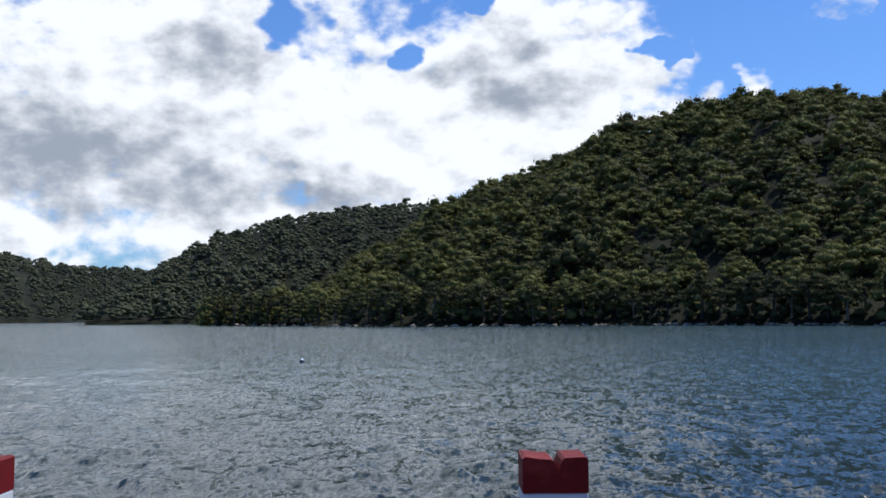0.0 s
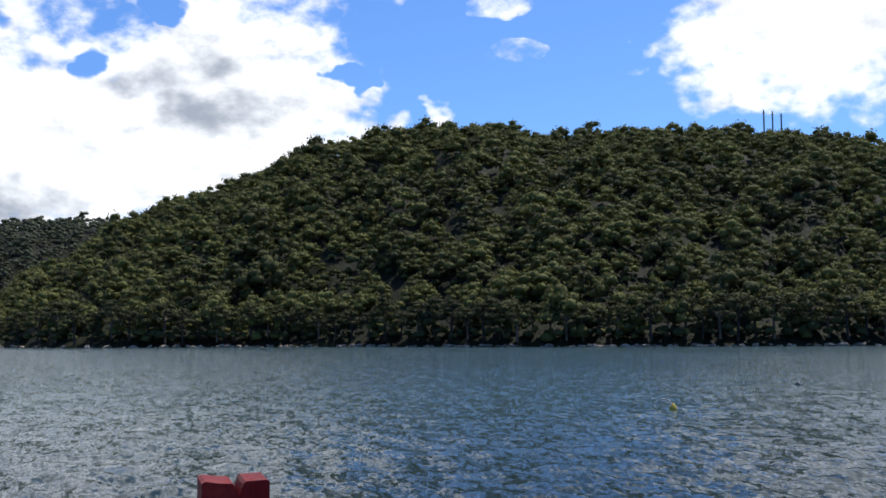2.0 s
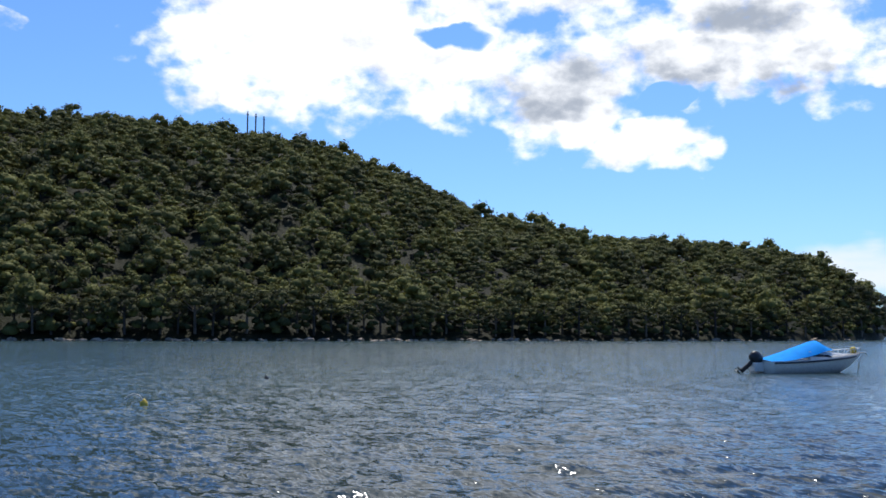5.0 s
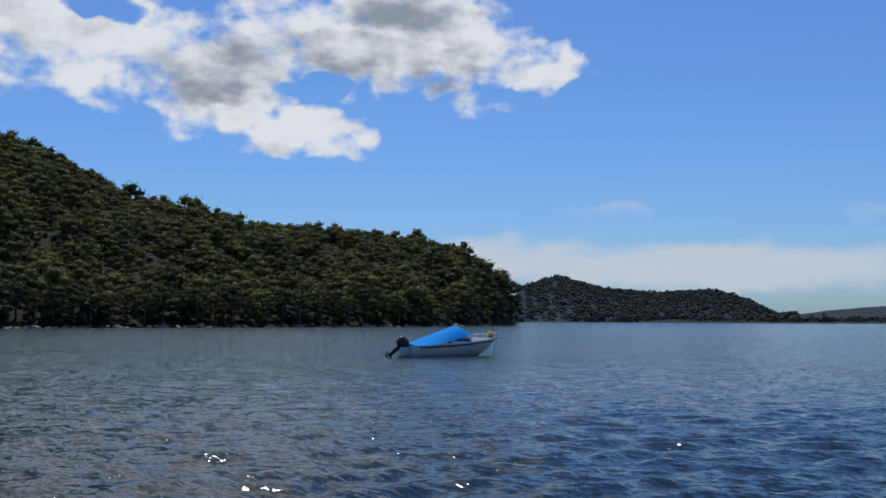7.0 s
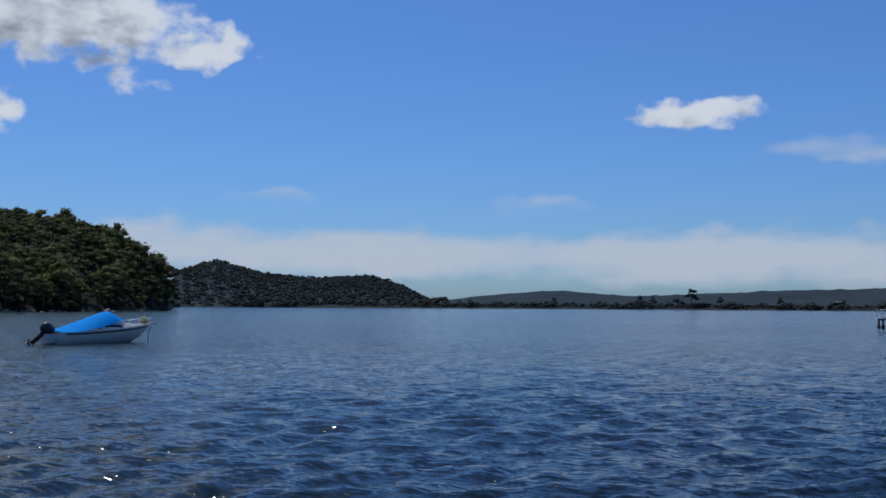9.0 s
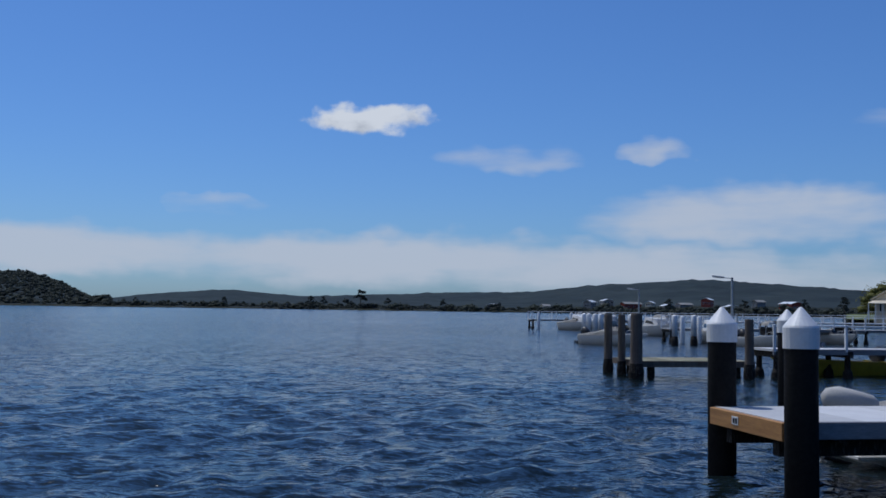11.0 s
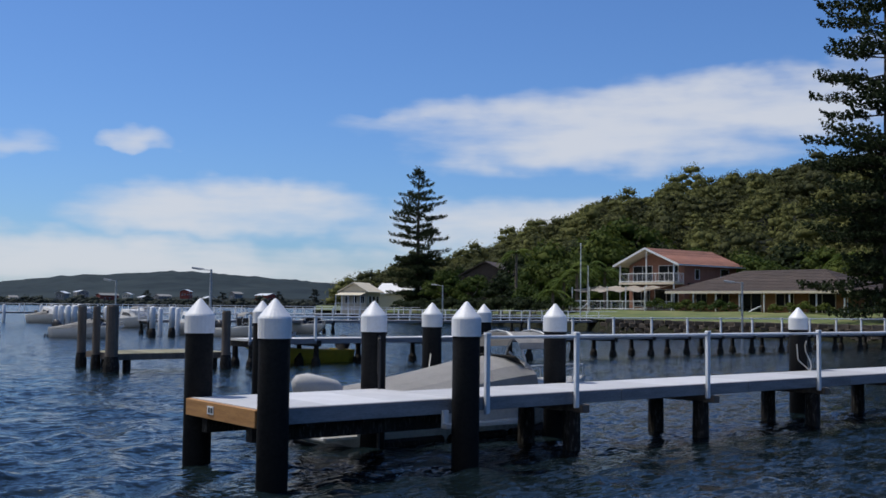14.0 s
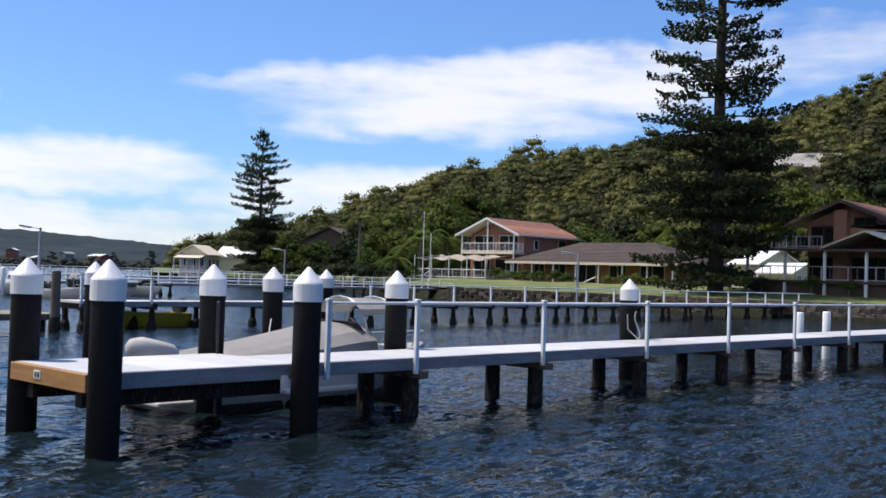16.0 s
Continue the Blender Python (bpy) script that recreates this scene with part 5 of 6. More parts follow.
for f in ((low[3], low[2], low[1], low[0]), (low[0], low[1], b, a), (low[2], low[3], a, b), (low[1], low[2], b), (low[3], low[0], a)):
    bm.faces.new(f)
bm.to_mesh(hip.data)
bm.free()
tile_courses(hip, ((-X, E0, 2.17), (X, E0, 2.17), (RX, -5, RZ + 0.02), (-RX, -5, RZ + 0.02)), BROWN_TILE, 14)
tile_courses(hip, ((-X, E1, 2.17), (-X, E0, 2.17), (-RX, -5, RZ + 0.02), (-RX, -5.01, RZ + 0.02)), BROWN_TILE, 14)
tile_courses(hip, ((X, E0, 2.17), (X, E1, 2.17), (RX, -5.01, RZ + 0.02), (RX, -5, RZ + 0.02)), BROWN_TILE, 14)
part("fascia", box(bmesh.new(), -X - 0.05, X + 0.05, E0, E0 + 0.08, 1.95, 2.2), CREAM, h, "cream fascia board")
part("fascia", box(bmesh.new(), -X - 0.1, -X - 0.02, E1, E0, 1.95, 2.2), CREAM, h)
part("soffit", box(bmesh.new(), -X, X, -1.6, E0, 2.05, 2.1), CREAM, h)
for i in range(8):
    x = -9.8 + i * 2.8
    part("verandah_post", box(bmesh.new(), x - 0.06, x + 0.06, 0.3, 0.42, -0.5, 2.05), WHITE, h)
part("verandah_floor", box(bmesh.new(), -9.8, 9.8, -1.6, 0.5, -0.7, -0.1), CONCRETE, h)
for x0, x1, z0 in ((-7.8, -5.0, 0.0), (-3.4, -1.4, 0.7), (0.2, 2.6, 0.0), (4.0, 5.8, 0.7), (6.8, 8.2, 0.7)):
    window(h, x0, x1, -1.6, z0, 2.0, 1, CREAM)
window_x(h, -6.2, -4.4, -9.0, 0.6, 1.9)
part("hand_rail", tube(bmesh.new(), ((-1.2, 0.5, 0.75), (-0.6, 1.6, 0.2), (-0.6, 1.6, -0.6)), 0.06, 6), WHITE, h)
part("downpipe", rod(bmesh.new(), (-9.05, -1.4, -0.5), (-9.05, -1.4, 2.05), 0.05, sides=8), WHITE, h)

# the brick house with the deck
h = thing("deck_house", (35.5, -88.0, 1.9), "brown brick two-storey house with gable roof and roofed deck", "house")
part("wall", box(bmesh.new(), -5.4, 3.5, -10, -0.6, -0.5, 5.9), BROWN_BRICK, h, "brown brick walls")
part("pillar", box(bmesh.new(), -0.2, 0.9, -0.6, 0.25, 1.0, 7.1), BROWN_BRICK, h, "brick pillar under the gable")
part("gable", solid(bmesh.new(), [(-5.4, -0.6, 5.3), (3.5, -0.6, 5.9), (3.5, -0.6, 6.1), (0.1, -0.6, 7.55)], (0, -0.2, 0)), BROWN_BRICK, h)
roof = part("roof", solid(bmesh.new(), [(-6.3, 0.8, 5.1), (0.1, 0.8, 7.75), (4.9, 0.8, 5.76), (4.9, 0.8, 5.91), (0.1, 0.8, 7.9), (-6.3, 0.8, 5.25)], (0, -11.5, 0)), DARK_WOOD, h, "terracotta gable roof with dark boards")
tile_courses(roof, ((4.9, 0.8, 5.92), (4.9, -10.7, 5.92), (0.1, -10.7, 7.92), (0.1, 0.8, 7.92)), TERRACOTTA, 9)
tile_courses(roof, ((-6.3, 0.8, 5.26), (-6.3, -10.7, 5.26), (0.1, -10.7, 7.92), (0.1, 0.8, 7.92)), TERRACOTTA, 12)
for e, z in ((4.95, 5.74), (-6.35, 5.0)):
    part("barge_board", solid(bmesh.new(), [(e, 0.85, z - 0.05), (0.1, 0.85, 7.7), (0.1, 0.85, 7.98), (e, 0.85, z + 0.22)], (0, 0.07, 0)), DARK_WOOD, roof)
window(h, 1.0, 3.2, -0.6, 4.05, 5.75, 1, DARK_WOOD)
window(h, -3.9, -1.0, -0.6, 4.35, 5.4, 1, CREAM)
window(h, -2.4, -0.5, -0.6, 5.75, 6.5, 1, DARK_WOOD)
window(h, 0.95, 3.3, -0.6, 1.1, 3.1, 1, DARK_WOOD)
window(h, -4.8, -0.4, -0.6, 1.1, 3.1, 1, DARK_WOOD)
deck = part("deck", box(bmesh.new(), -6.5, 7.0, -0.6, 4.2, 0.8, 1.02), DARK_WOOD, h, "dark timber deck")
part("skirt_boards", box(bmesh.new(), -6.4, 6.6, 3.6, 3.7, -0.6, 0.8), DARK_WOOD, deck)
railing(deck, (-6.4, 4.1), (6.9, 4.1), 1.02, 1.15, 7, mat=GALV, bars=3)
railing(deck, (6.9, 4.1), (6.9, -0.5), 1.02, 1.15, 4, mat=GALV, bars=3)
for x in (-6.3, -3.4, 0.0, 3.4, 6.8):
    part("deck_post", box(bmesh.new(), x - 0.11, x + 0.11, 3.93, 4.15, -0.8, 0.8), WHITE, h)
    part("roof_post", box(bmesh.new(), x - 0.1, x + 0.1, 3.94, 4.14, 1.02, 3.5), WHITE, h)
cover = part("deck_roof", solid(bmesh.new(), [(-6.8, 4.5, 3.5), (7.0, 4.5, 3.5), (7.0, -0.6, 3.8), (-6.8, -0.6, 3.8)], (0, 0, 0.1)), DARK_WOOD, h)
part("fascia", box(bmesh.new(), -6.8, 7.0, 4.5, 4.56, 3.42, 3.62), DARK_WOOD, cover)
gable_roof = part("porch_roof", solid(bmesh.new(), [(0.2, 4.62, 3.6), (-3.4, 4.62, 5.0), (-6.9, 4.62, 3.6), (-6.9, 4.62, 3.72), (-3.4, 4.62, 5.12), (0.2, 4.62, 3.72)], (0, -5.2, 0)), CREAM, h, "small gabled porch roof")
tile_courses(gable_roof, ((0.25, 4.66, 3.73), (0.25, -0.5, 3.73), (-3.4, -0.5, 5.14), (-3.4, 4.66, 5.14)), TERRACOTTA, 7)
railing(h, (1.0, 2.4), (5.4, 2.4), 3.8, 0.95, 5, mat=GALV, bars=3)
railing(h, (5.4, 2.4), (5.4, -0.5), 3.8, 0.95, 3, mat=GALV, bars=3)


def small_house(place, rz, w, l, wall_h, rise, wall_mat, roof_mat, label, veranda=False):
    """A plain gabled house or shed with windows and a door side."""
    h = thing("house", place, label, "house", rz)
    part("wall", box(bmesh.new(), -w / 2, w / 2, -l / 2, l / 2, -1.0, wall_h), wall_mat, h)
    for s in (-1, 1):
        part("gable", solid(bmesh.new(), [(-w / 2, s * l / 2, wall_h), (w / 2, s * l / 2, wall_h), (0, s * l / 2, wall_h + rise)], (0, -s * 0.15, 0)), wall_mat, h)
    part("roof", solid(bmesh.new(), [(-w / 2 - 0.5, -l / 2 - 0.5, wall_h - 0.2), (0, -l / 2 - 0.5, wall_h + rise + 0.05), (w / 2 + 0.5, -l / 2 - 0.5, wall_h - 0.2), (w / 2 + 0.5, -l / 2 - 0.5, wall_h - 0.05), (0, -l / 2 - 0.5, wall_h + rise + 0.2), (-w / 2 - 0.5, -l / 2 - 0.5, wall_h - 0.05)], (0, l + 1, 0)), roof_mat, h)
    for k in range(3):
        x = -w * 0.34 + k * w * 0.3
        window(h, x - w * 0.08, x + w * 0.08, l / 2, 0.9, min(2.1, wall_h - 0.3), 1)
        window_x(h, -l * 0.3 + k * l * 0.28 - 0.5, -l * 0.3 + k * l * 0.28 + 0.5, -w / 2, 0.9, min(2.1, wall_h - 0.3))
    if veranda:
        part("veranda_roof", solid(bmesh.new(), [(-w / 2, l / 2, wall_h - 0.2), (w / 2, l / 2, wall_h - 0.2), (w / 2, l / 2 + 2.2, wall_h - 0.7), (-w / 2, l / 2 + 2.2, wall_h - 0.7)], (0, 0, 0.1)), roof_mat, h)
        for k in range(5):
            x = -w / 2 + 0.1 + k * (w - 0.2) / 4
            part("post", box(bmesh.new(), x - 0.06, x + 0.06, l / 2 + 2.0, l / 2 + 2.12, -1, wall_h - 0.65), WHITE, h)
        railing(h, (-w / 2, l / 2 + 2.1), (w / 2, l / 2 + 2.1), 0.0, 0.9, 5, bars=4)
    return h


small_house(at(123.9, 172, 1.7), 30, 4.6, 5.0, 2.8, 1.3, CREAM, CREAM, "cream weatherboard waterfront house with a veranda", True)
small_house(at(126.25, 178, 1.9), 115, 5, 7.5, 2.5, 1.5, CREAM, METAL_ROOF, "low waterfront building with a white metal roof")
small_house(at(131.3, 168, 3.4), 30, 9, 10, 3.6, 2.2, DARK_WOOD, BROWN_TILE, "dark timber house half hidden by trees")
small_house(at(154.1, 132, 2.4), 60, 5, 6, 2.6, 1.5, CREAM, METAL_ROOF, "white-roofed cottage behind the pine")
small_house(at(155.3, 122, 2.0), 70, 3.5, 5, 1.9, 0.9, CREAM, METAL_ROOF, "small white-roofed shed beside the deck house")
small_house(at(149.9, 150, 4.6), 75, 4, 6, 2.4, 1.0, CREAM, SAIL, "pale house wall seen behind the pine")
small_house(at(156.2, 196, 20.4), 108, 8, 11, 3.0, 2.6, DARK_WOOD, CONCRETE, "hillside house with a grey sheet roof among trees")
for i, (c, d) in enumerate(((106, 690), (108.4, 668), (109.3, 680), (110.6, 650), (111.6, 690), (112.5, 660), (113.4, 668), (114.6, 640), (115.8, 655), (117.2, 640), (103.2, 700), (118.8, 620))):
    small_house(at(c, d + 40, 2.0 + (i * 7 % 5)), 20 + i * 31 % 90, 4 + i % 3 * 1.5, 6 + i % 4 * 3, 2.6 + i % 2, 1.0, (CREAM, CONCRETE, CONCRETE, BRICK_SHED)[i % 4], METAL_ROOF if i % 3 else CONCRETE, "small pale building on the far shore")

# the sea wall: rough stones in courses
wall = new("sea_wall", None)
tagged(wall, "rough sandstone sea wall along the lawn", "wall", kind="structure")
stones = []
for k in range(6):
    bm = box(bmesh.new(), -0.5, 0.5, -0.25, 0.25, -0.5, 0.5, 0.08)
    for v in bm.verts:
        v.co += Vector([random.uniform(-0.06, 0.06) for _ in range(3)])
    m = bpy.data.meshes.new("stone")
    bm.to_mesh(m)
    bm.free()
    m.materials.append(WALL_STONE)
    stones.append(m)
for row in range(4):
    for i in range(70):
        c = 137.2 + i * 0.52 + (row % 2) * 0.26
        d = float(profile(SHORE, np.array([c]))[0][0]) - 0.1 + row * 0.06
        o = new("stone", random.choice(stones))
        o.parent = wall
        p = at(c, d)
        o.matrix_world = pose(p.x, p.y, 0.02 + row * 0.36, 0, 0, -c + 8 * math.sin(i)) @ Matrix.Diagonal((random.uniform(0.7, 0.95), 1, random.uniform(0.34, 0.4), 1))

# rocks along the foot of the wooded hill
rocks = bmesh.new()
for i in range(420):
    c = random.uniform(-12.4, 67.3)
    d = float(profile(LAND, np.array([c]))[0][0]) - random.uniform(0.2, 2.6)
    s = random.uniform(0.2, 0.7) * (1.5 if random.random() < 0.08 else 1)
    m = Matrix.Translation(at(c, d, random.uniform(-0.1, 0.3))) @ Euler((random.uniform(-0.3, 0.3), random.uniform(-0.3, 0.3), random.uniform(0, 6))).to_matrix().to_4x4() @ Matrix.Diagonal((s * 1.5, s, s * 0.6, 1))
    made = bmesh.ops.create_icosphere(rocks, subdivisions=1, radius=1.0, matrix=m)
    for v in made["verts"]:
        v.co += Vector([random.uniform(-0.2, 0.2) * s for _ in range(3)])
mesh = bpy.data.meshes.new("shore_rocks")
rocks.to_mesh(mesh)
rocks.free()
mesh.materials.append(ROCK)
tagged(new("shore_rocks", mesh), "pale sandstone rocks along the waterline", "rocks", kind="stuff")

# masts on the hill top
for c, tall in ((34.42, 11.5), (34.86, 11.0), (35.3, 10.2)):
    d = 402.0
    t = thing("radio_mast", at(c, d, float(ground_height(np.array([c]), np.array([d]))[0])), "thin dark radio mast on the hilltop", "mast", group="hilltop masts")
    part("pole", lathe(bmesh.new(), ((0.3, 0), (0.28, tall + 3), (0.22, tall + 5.5)), 8), BLACK, t)
    part("bracket", box(bmesh.new(), -0.5, 0.5, -0.1, 0.1, tall + 4.2, tall + 4.5), BLACK, t)


# ---- trees ----
def trunk_mesh(tall, r, limbs, spread, seed):
    g = random.Random(seed)
    bm = bmesh.new()
    mid = Vector((g.uniform(-0.2, 0.2), g.uniform(-0.2, 0.2), tall * 0.5))
    rod(bm, (0, 0, -0.5), mid, r, r * 0.75, 9)
    rod(bm, mid, (mid.x * 2, mid.y * 2, tall * 0.85), r * 0.75, r * 0.3, 8)
    for i in range(limbs):
        a = 2 * math.pi * i / limbs + g.uniform(-0.4, 0.4)
        z = tall * g.uniform(0.4, 0.6)
        elbow = (spread * 0.4 * math.cos(a), spread * 0.4 * math.sin(a), z + tall * 0.15)
        rod(bm, (0, 0, z), elbow, r * 0.4, r * 0.28, 6)
        rod(bm, elbow, (spread * 0.75 * math.cos(a), spread * 0.75 * math.sin(a), z + tall * 0.3), r * 0.28, r * 0.1, 6)
    return bm


def tree_kind(name, label, radius, tall, sprays, size, mat, seed, clumps=12):
    g = np.random.default_rng(seed)
    t = thing(name, (0, 0, -50), label, "tree")
    part("trunk", trunk_mesh(tall * 0.8, radius * 0.07, 6, radius, seed), DARK_BARK if seed % 3 else BARK, t, "grey-brown trunk with limbs")
    mesh = sheet("crown", *joined(gum_crown(g, radius, tall, clumps, sprays, size, 6, 0.6), understorey(g, radius, tall * 0.7)))
    mesh.shade_smooth()
    mesh.materials.append(mat)
    ob = new("crown", mesh)
    ob.parent = t
    tagged(ob, "uneven leafy crown")
    return t


def plant(kinds, rows, group):
    for k, (c, d, s) in enumerate(rows):
        z = max(float(ground_height(np.array([c]), np.array([d]))[0]), 1.0 if d < 200 else 0.6)
        copy_thing(kinds[k % len(kinds)], pose(*at(c, d, z), 0, 0, (k * 73) % 360) @ Matrix.Scale(s, 4))["group"] = group


def clear(kinds):
    for k in kinds:
        for o in (*k.children_recursive, k):
            bpy.data.objects.remove(o)


shore_kinds = [tree_kind("gum_tree", "olive-green gum tree leaning over the rocky waterline", 4.4, 10.0, 420, 0.3, GUM, 20 + i) for i in range(6)]
plant(shore_kinds, [(c, float(profile(LAND, np.array([c]))[0][0]) + random.uniform(1, 4), random.uniform(0.65, 1.05)) for c in np.arange(-12.2, 67.6, 0.9)] + [(66.2, 358, 1.3), (66.9, 366, 1.35), (67.4, 371, 1.4), (67.75, 374, 1.1)], "shoreline gums")
clear(shore_kinds)
garden = [tree_kind("garden_tree", "leafy green tree behind the waterfront gardens", 5.0, 9.0, 1500, 0.28, GUM_NEAR if i % 4 else CASUARINA, 40 + i, 16) for i in range(4)]
plant(garden, [(127.6, 178, 0.9), (128.4, 160, 0.8), (129.2, 170, 0.9), (130.0, 158, 0.75), (132.6, 160, 1.1), (133.4, 150, 0.9), (134.3, 162, 1.35), (135.0, 148, 1.0), (135.8, 165, 1.4), (136.8, 140, 0.8), (137.4, 160, 1.5), (138.4, 165, 1.6),
                (139.8, 150, 1.2), (142, 140, 1.1), (144.5, 130, 1.0), (145.6, 124, 0.9), (146.8, 132, 1.1), (148.4, 128, 1.0), (150, 120, 0.9), (133.0, 132, 0.5), (131.6, 142, 0.6), (157.8, 150, 1.3), (155.6, 160, 1.2), (153, 170, 1.2), (159.6, 160, 1.4)], "garden trees")
clear(garden)
far_kinds = [tree_kind("lone_tree", "dark rounded tree above the far shore scrub", 5.2, 15.0, 200, 0.8, HAZED_LEAVES, 60 + i, 8) for i in range(3)]
plant(far_kinds, [(95.9, 700, 1.0), (93.9, 700, 0.55), (93.2, 705, 0.6), (97.4, 700, 0.6), (100.4, 690, 0.5), (88.6, 725, 0.5), (84, 725, 0.45), (103.5, 680, 0.4), (112.6, 640, 0.6), (116.5, 620, 0.6), (119.5, 600, 0.6), (121.4, 580, 0.7)], "far shore trees")
clear(far_kinds)

bush_g = np.random.default_rng(5)
bush = thing("garden_bush", (0, 0, -50), "clipped green garden bush in front of a house", "bush")
quads("leaves", crown(bush_g, 0.9, 1.3, 500, 0.09, 10), GUM_NEAR, bush)
part("stem", rod(bmesh.new(), (0, 0, -0.4), (0, 0, 0.6), 0.08, 0.04, 7), BARK, bush)
for i, (x, y, s) in enumerate(((52.5, -85.6, 1), (54.2, -85.4, 1.1), (55.9, -85.6, 1.0), (57.6, -85.5, 0.9), (62.5, -85.4, 1.0), (64.2, -85.6, 1.2), (66.2, -85.4, 1.1), (68.2, -85.6, 1.2), (69.8, -85.5, 1.0), (45, -86, 1.6), (43.5, -87, 1.4), (40.5, -83.0, 1.0), (36, -82.6, 1.2), (33, -82.8, 1.0), (72.5, -86.2, 1.3), (83, -84, 1.3), (86, -85, 1.5), (88.5, -86, 1.4), (92, -88, 1.8), (95, -90, 1.6))):
    copy_thing(bush, pose(x, y, 1.75, 0, 0, i * 50) @ Matrix.Scale(s, 4))["group"] = "garden bushes"
clear([bush])
hedge = thing("shore_bush", (0, 0, -50), "dark green bush overhanging the bank", "bush")
quads("leaves", crown(bush_g, 1.5, 2.0, 620, 0.13, 12), CASUARINA, hedge)
part("stem", rod(bmesh.new(), (0, 0, -0.6), (0, 0, 0.9), 0.1, 0.05, 7), BARK, hedge)
for i in range(26):
    c = 126.0 + i * 0.34 + random.uniform(-0.15, 0.15)
    copy_thing(hedge, pose(*at(c, float(profile(SHORE, np.array([c]))[0][0]) + random.uniform(1.0, 4.0), 1.15), 0, 0, i * 61) @ Matrix.Scale(random.uniform(0.7, 1.35), 4))["group"] = "bank bushes"
clear([hedge])


def norfolk_pine(place, tall, radius, whorls, label, seed, dense=0.4):
    """Tiers of level branches that carry rounded upswept tufts, open towards the top and close below."""
    g = np.random.default_rng(seed)
    t = thing("norfolk_pine", place, label, "tree")
    part("trunk", lathe(bmesh.new(), ((tall * 0.018, -0.5), (tall * 0.015, tall * 0.2), (tall * 0.009, tall * 0.65), (0.03, tall)), 12), DARK_BARK, t, "straight dark trunk", True)
    tufts, aims = [], []
    for i in range(whorls):
        u = i / (whorls - 1)
        tier = tall * (0.05 + 0.935 * u) + g.uniform(-0.25, 0.25)
        r = radius * (0.9 + 0.1 * u / 0.3 if u < 0.3 else 1.0 - 0.1 * (u - 0.3) / 0.4 if u < 0.7 else 0.9 * (1 - (u - 0.7) / 0.31) ** 0.75 + 0.02)
        n_b = 8 if u < dense else 7
        for k in range(n_b):
            if u > dense and g.uniform() < 0.18:
                continue
            a = 2 * math.pi * (k / n_b) + i * 0.9 + g.uniform(-0.3, 0.3)
            z = tier + g.uniform(-0.5, 0.5)
            rr = r * g.uniform(0.5, 1.15)
            dirn = np.array([math.cos(a), math.sin(a), 0])
            side = np.array([-math.sin(a), math.cos(a), 0])
            sag = rr * (-0.2 + 0.26 * u) * g.uniform(0.5, 1.4)

            def along(q):
                return dirn * rr * q + np.array([0, 0, z + sag * q + 0.13 * rr * q ** 3])

            mid = along(0.55)
            wood_bm = bmesh.new()
            rod(wood_bm, (0, 0, z), tuple(mid), 0.0032 * tall * (1 - 0.7 * u), 0.0018 * tall * (1 - 0.7 * u), 5)
            rod(wood_bm, tuple(mid), tuple(along(1.0)), 0.0018 * tall * (1 - 0.7 * u), 0.012, 5)
            part("branch", wood_bm, DARK_BARK, t)
            inner = 0.12 if u < dense else 0.3
            gap = 0.42 if u < dense else 0.5
            for q in np.arange(inner, 1.02, gap / max(rr, 0.6)):
                wide = rr * (0.3 if u < dense else 0.25) * (1.15 - q) + 0.12
                for m in (-1.0, -0.5, 0.0, 0.5, 1.0) if wide > 0.75 else (-1.0, 0.0, 1.0):
                    p = along(q) + side * m * wide + dirn * abs(m) * wide * 0.45 + g.normal(0, 0.1, 3) + np.array([0, 0, 0.1 + 0.12 * abs(m)])
                    aim = dirn * 0.8 + side * m * 0.7 + np.array([0, 0, 0.75 + 0.5 * q])
                    tufts.append(p)
                    aims.append(aim / np.linalg.norm(aim))
    tufts, aims = np.array(tufts), np.array(aims)
    span = 0.3 + 0.0022 * tall
    needles = []
    for k in range(13):
        s_k = (k + 0.5) / 13
        body = tufts + aims * span * (s_k * 1.5 - 0.3) + g.normal(0, 0.28 * span * math.sin(math.pi * (0.15 + 0.8 * s_k)), tufts.shape)
        needles.append(leaf_quads(g, body, aims * 0.4 + body * 0 + g.normal(0, 0.6, body.shape), span * 0.36, 0.5, 1.2))
    quads("foliage", np.concatenate(needles), PINE, t, "dark green needle tufts")
    return t


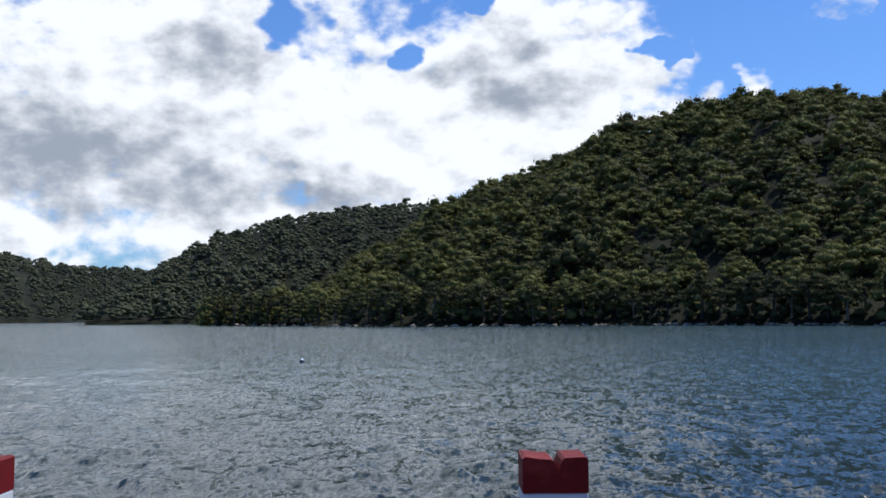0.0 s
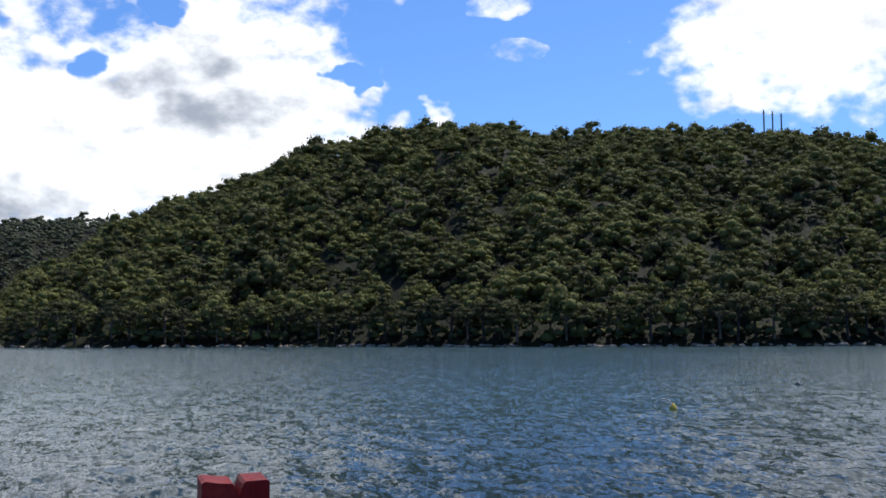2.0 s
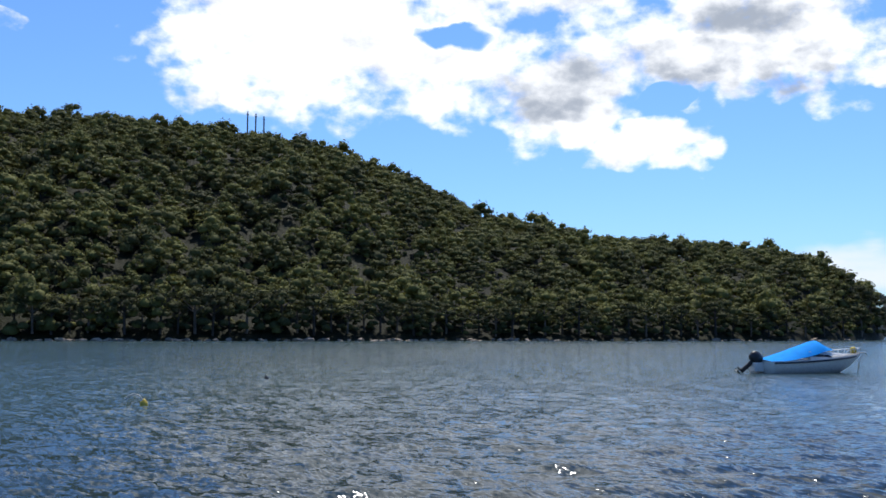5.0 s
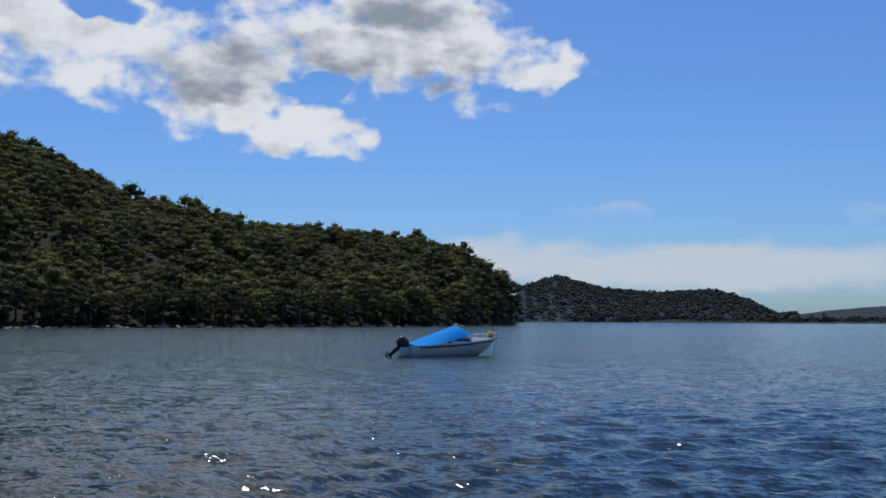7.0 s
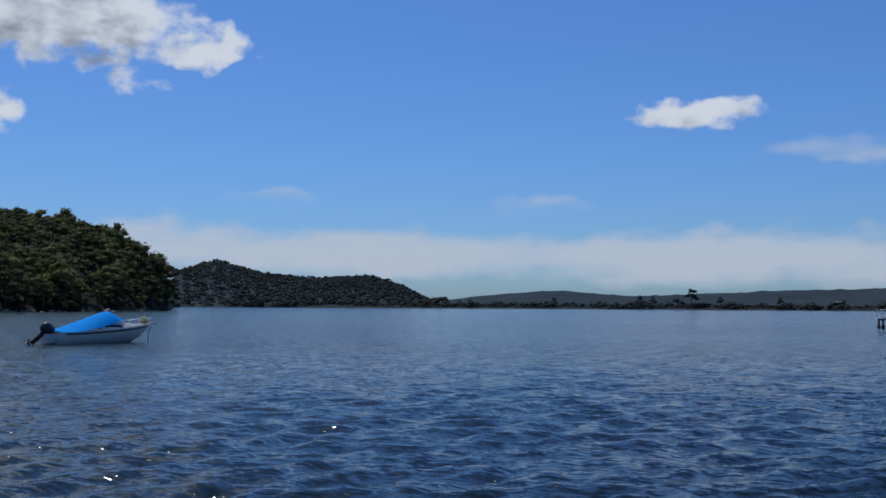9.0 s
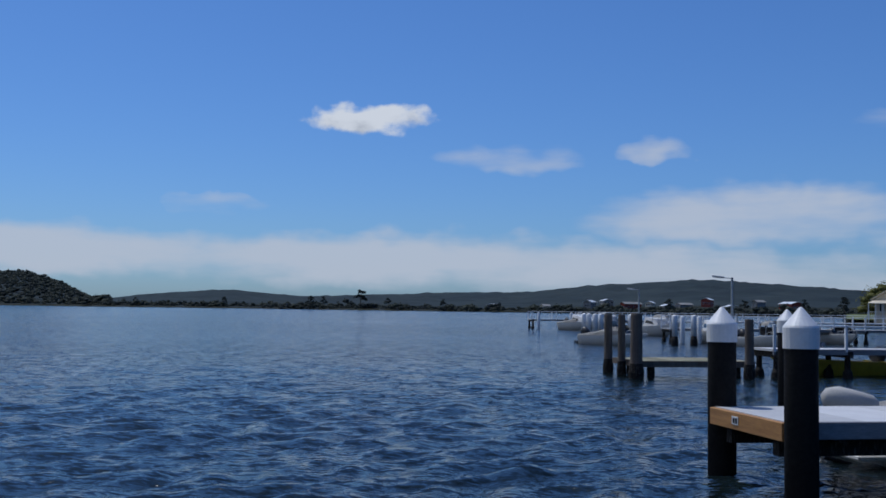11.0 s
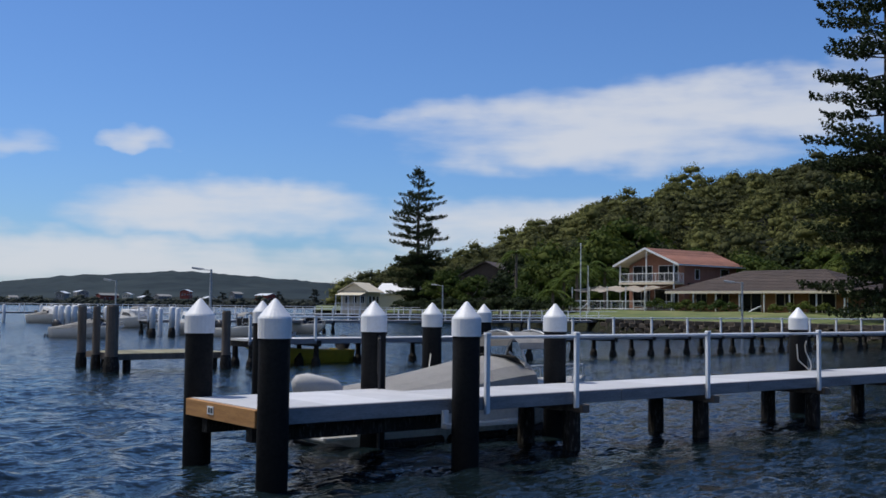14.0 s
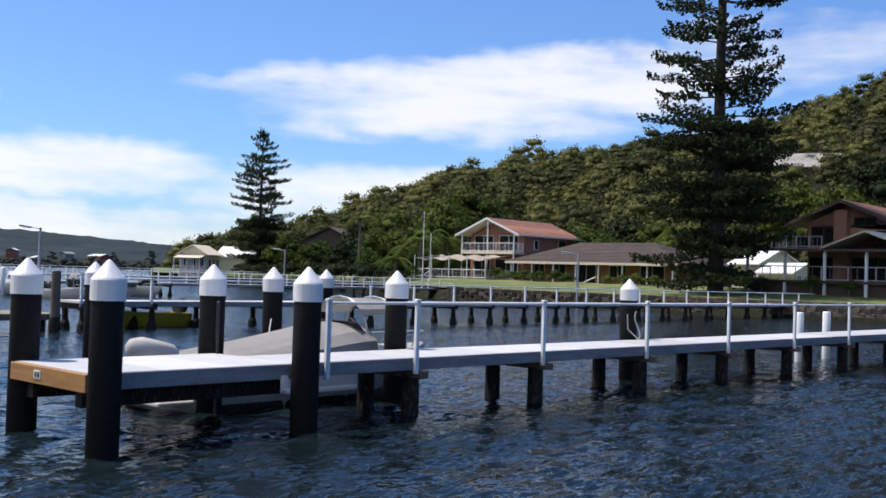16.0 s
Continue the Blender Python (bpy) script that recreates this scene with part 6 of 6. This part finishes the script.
norfolk_pine((42.8, -79.3, 1.5), 38.0, 6.3, 25, "tall dark norfolk pine with level tiers on the lawn", 3, 0.36)
norfolk_pine((*at(127.0, 172)[:2], 1.6), 23.4, 4.8, 23, "norfolk pine standing over the waterfront roofs", 4, 0.35)


def palm(place, tall, fronds, length, seed, lean=0.0):
    g = random.Random(seed)
    t = thing("palm_tree", place, "feathery green palm with a slim ringed trunk", "tree", group="garden palms")
    part("trunk", lathe(bmesh.new(), [(0.2 - 0.06 * (k / 12) + (0.012 if k % 2 else 0), tall * k / 12) for k in range(13)], 9), BARK, t, "slim ringed trunk")
    for f in range(fronds):
        a = 2 * math.pi * f / fronds + g.uniform(-0.2, 0.2)
        up = g.uniform(-0.2, 1.0)
        pts = []
        for k in range(9):
            u = k / 8
            pts.append(Vector((math.cos(a) * length * u * math.cos(up * 0.6), math.sin(a) * length * u * math.cos(up * 0.6), tall + length * (up * 0.8 * u - 0.9 * u * u))))
        bm = tube(bmesh.new(), pts, 0.025, 4)
        side = Vector((-math.sin(a), math.cos(a), 0))
        for k in range(1, 9):
            for q in range(3):
                base = pts[k - 1].lerp(pts[k], q / 3)
                reach = length * 0.24 * (1 - 0.6 * abs(k / 8 - 0.4))
                for s in (-1, 1):
                    tip = base + side * s * reach + Vector((math.cos(a) * 0.25, math.sin(a) * 0.25, -reach * 0.45))
                    w = Vector((math.cos(a), math.sin(a), 0)) * 0.06
                    bm.faces.new([bm.verts.new(p) for p in (base - w, base + w, tip)])
        part("frond", bm, PALM, t)
    return t


for k, (c, d, tall, n_f, length) in enumerate(((132.4, 135, 7.5, 13, 2.6), (135.7, 122, 4.6, 13, 3.0), (136.3, 126, 5.5, 13, 3.0), (135.0, 124, 3.6, 12, 2.8), (149.4, 124, 6.5, 12, 2.6), (137.2, 128, 5.0, 12, 2.8), (134.4, 119, 2.2, 12, 2.4))):
    palm(at(c, d, 1.9), tall, n_f, length, k)
for c, d, tall in ((135.9, 112, 7.4), (136.3, 112, 5.0)):
    t = thing("flagpole", at(c, d, 1.7), "slim white flagpole on the lawn", "pole")
    part("pole", lathe(bmesh.new(), ((0.06, 0), (0.04, tall), (0.06, tall + 0.03), (0.01, tall + 0.1)), 8), WHITE, t)
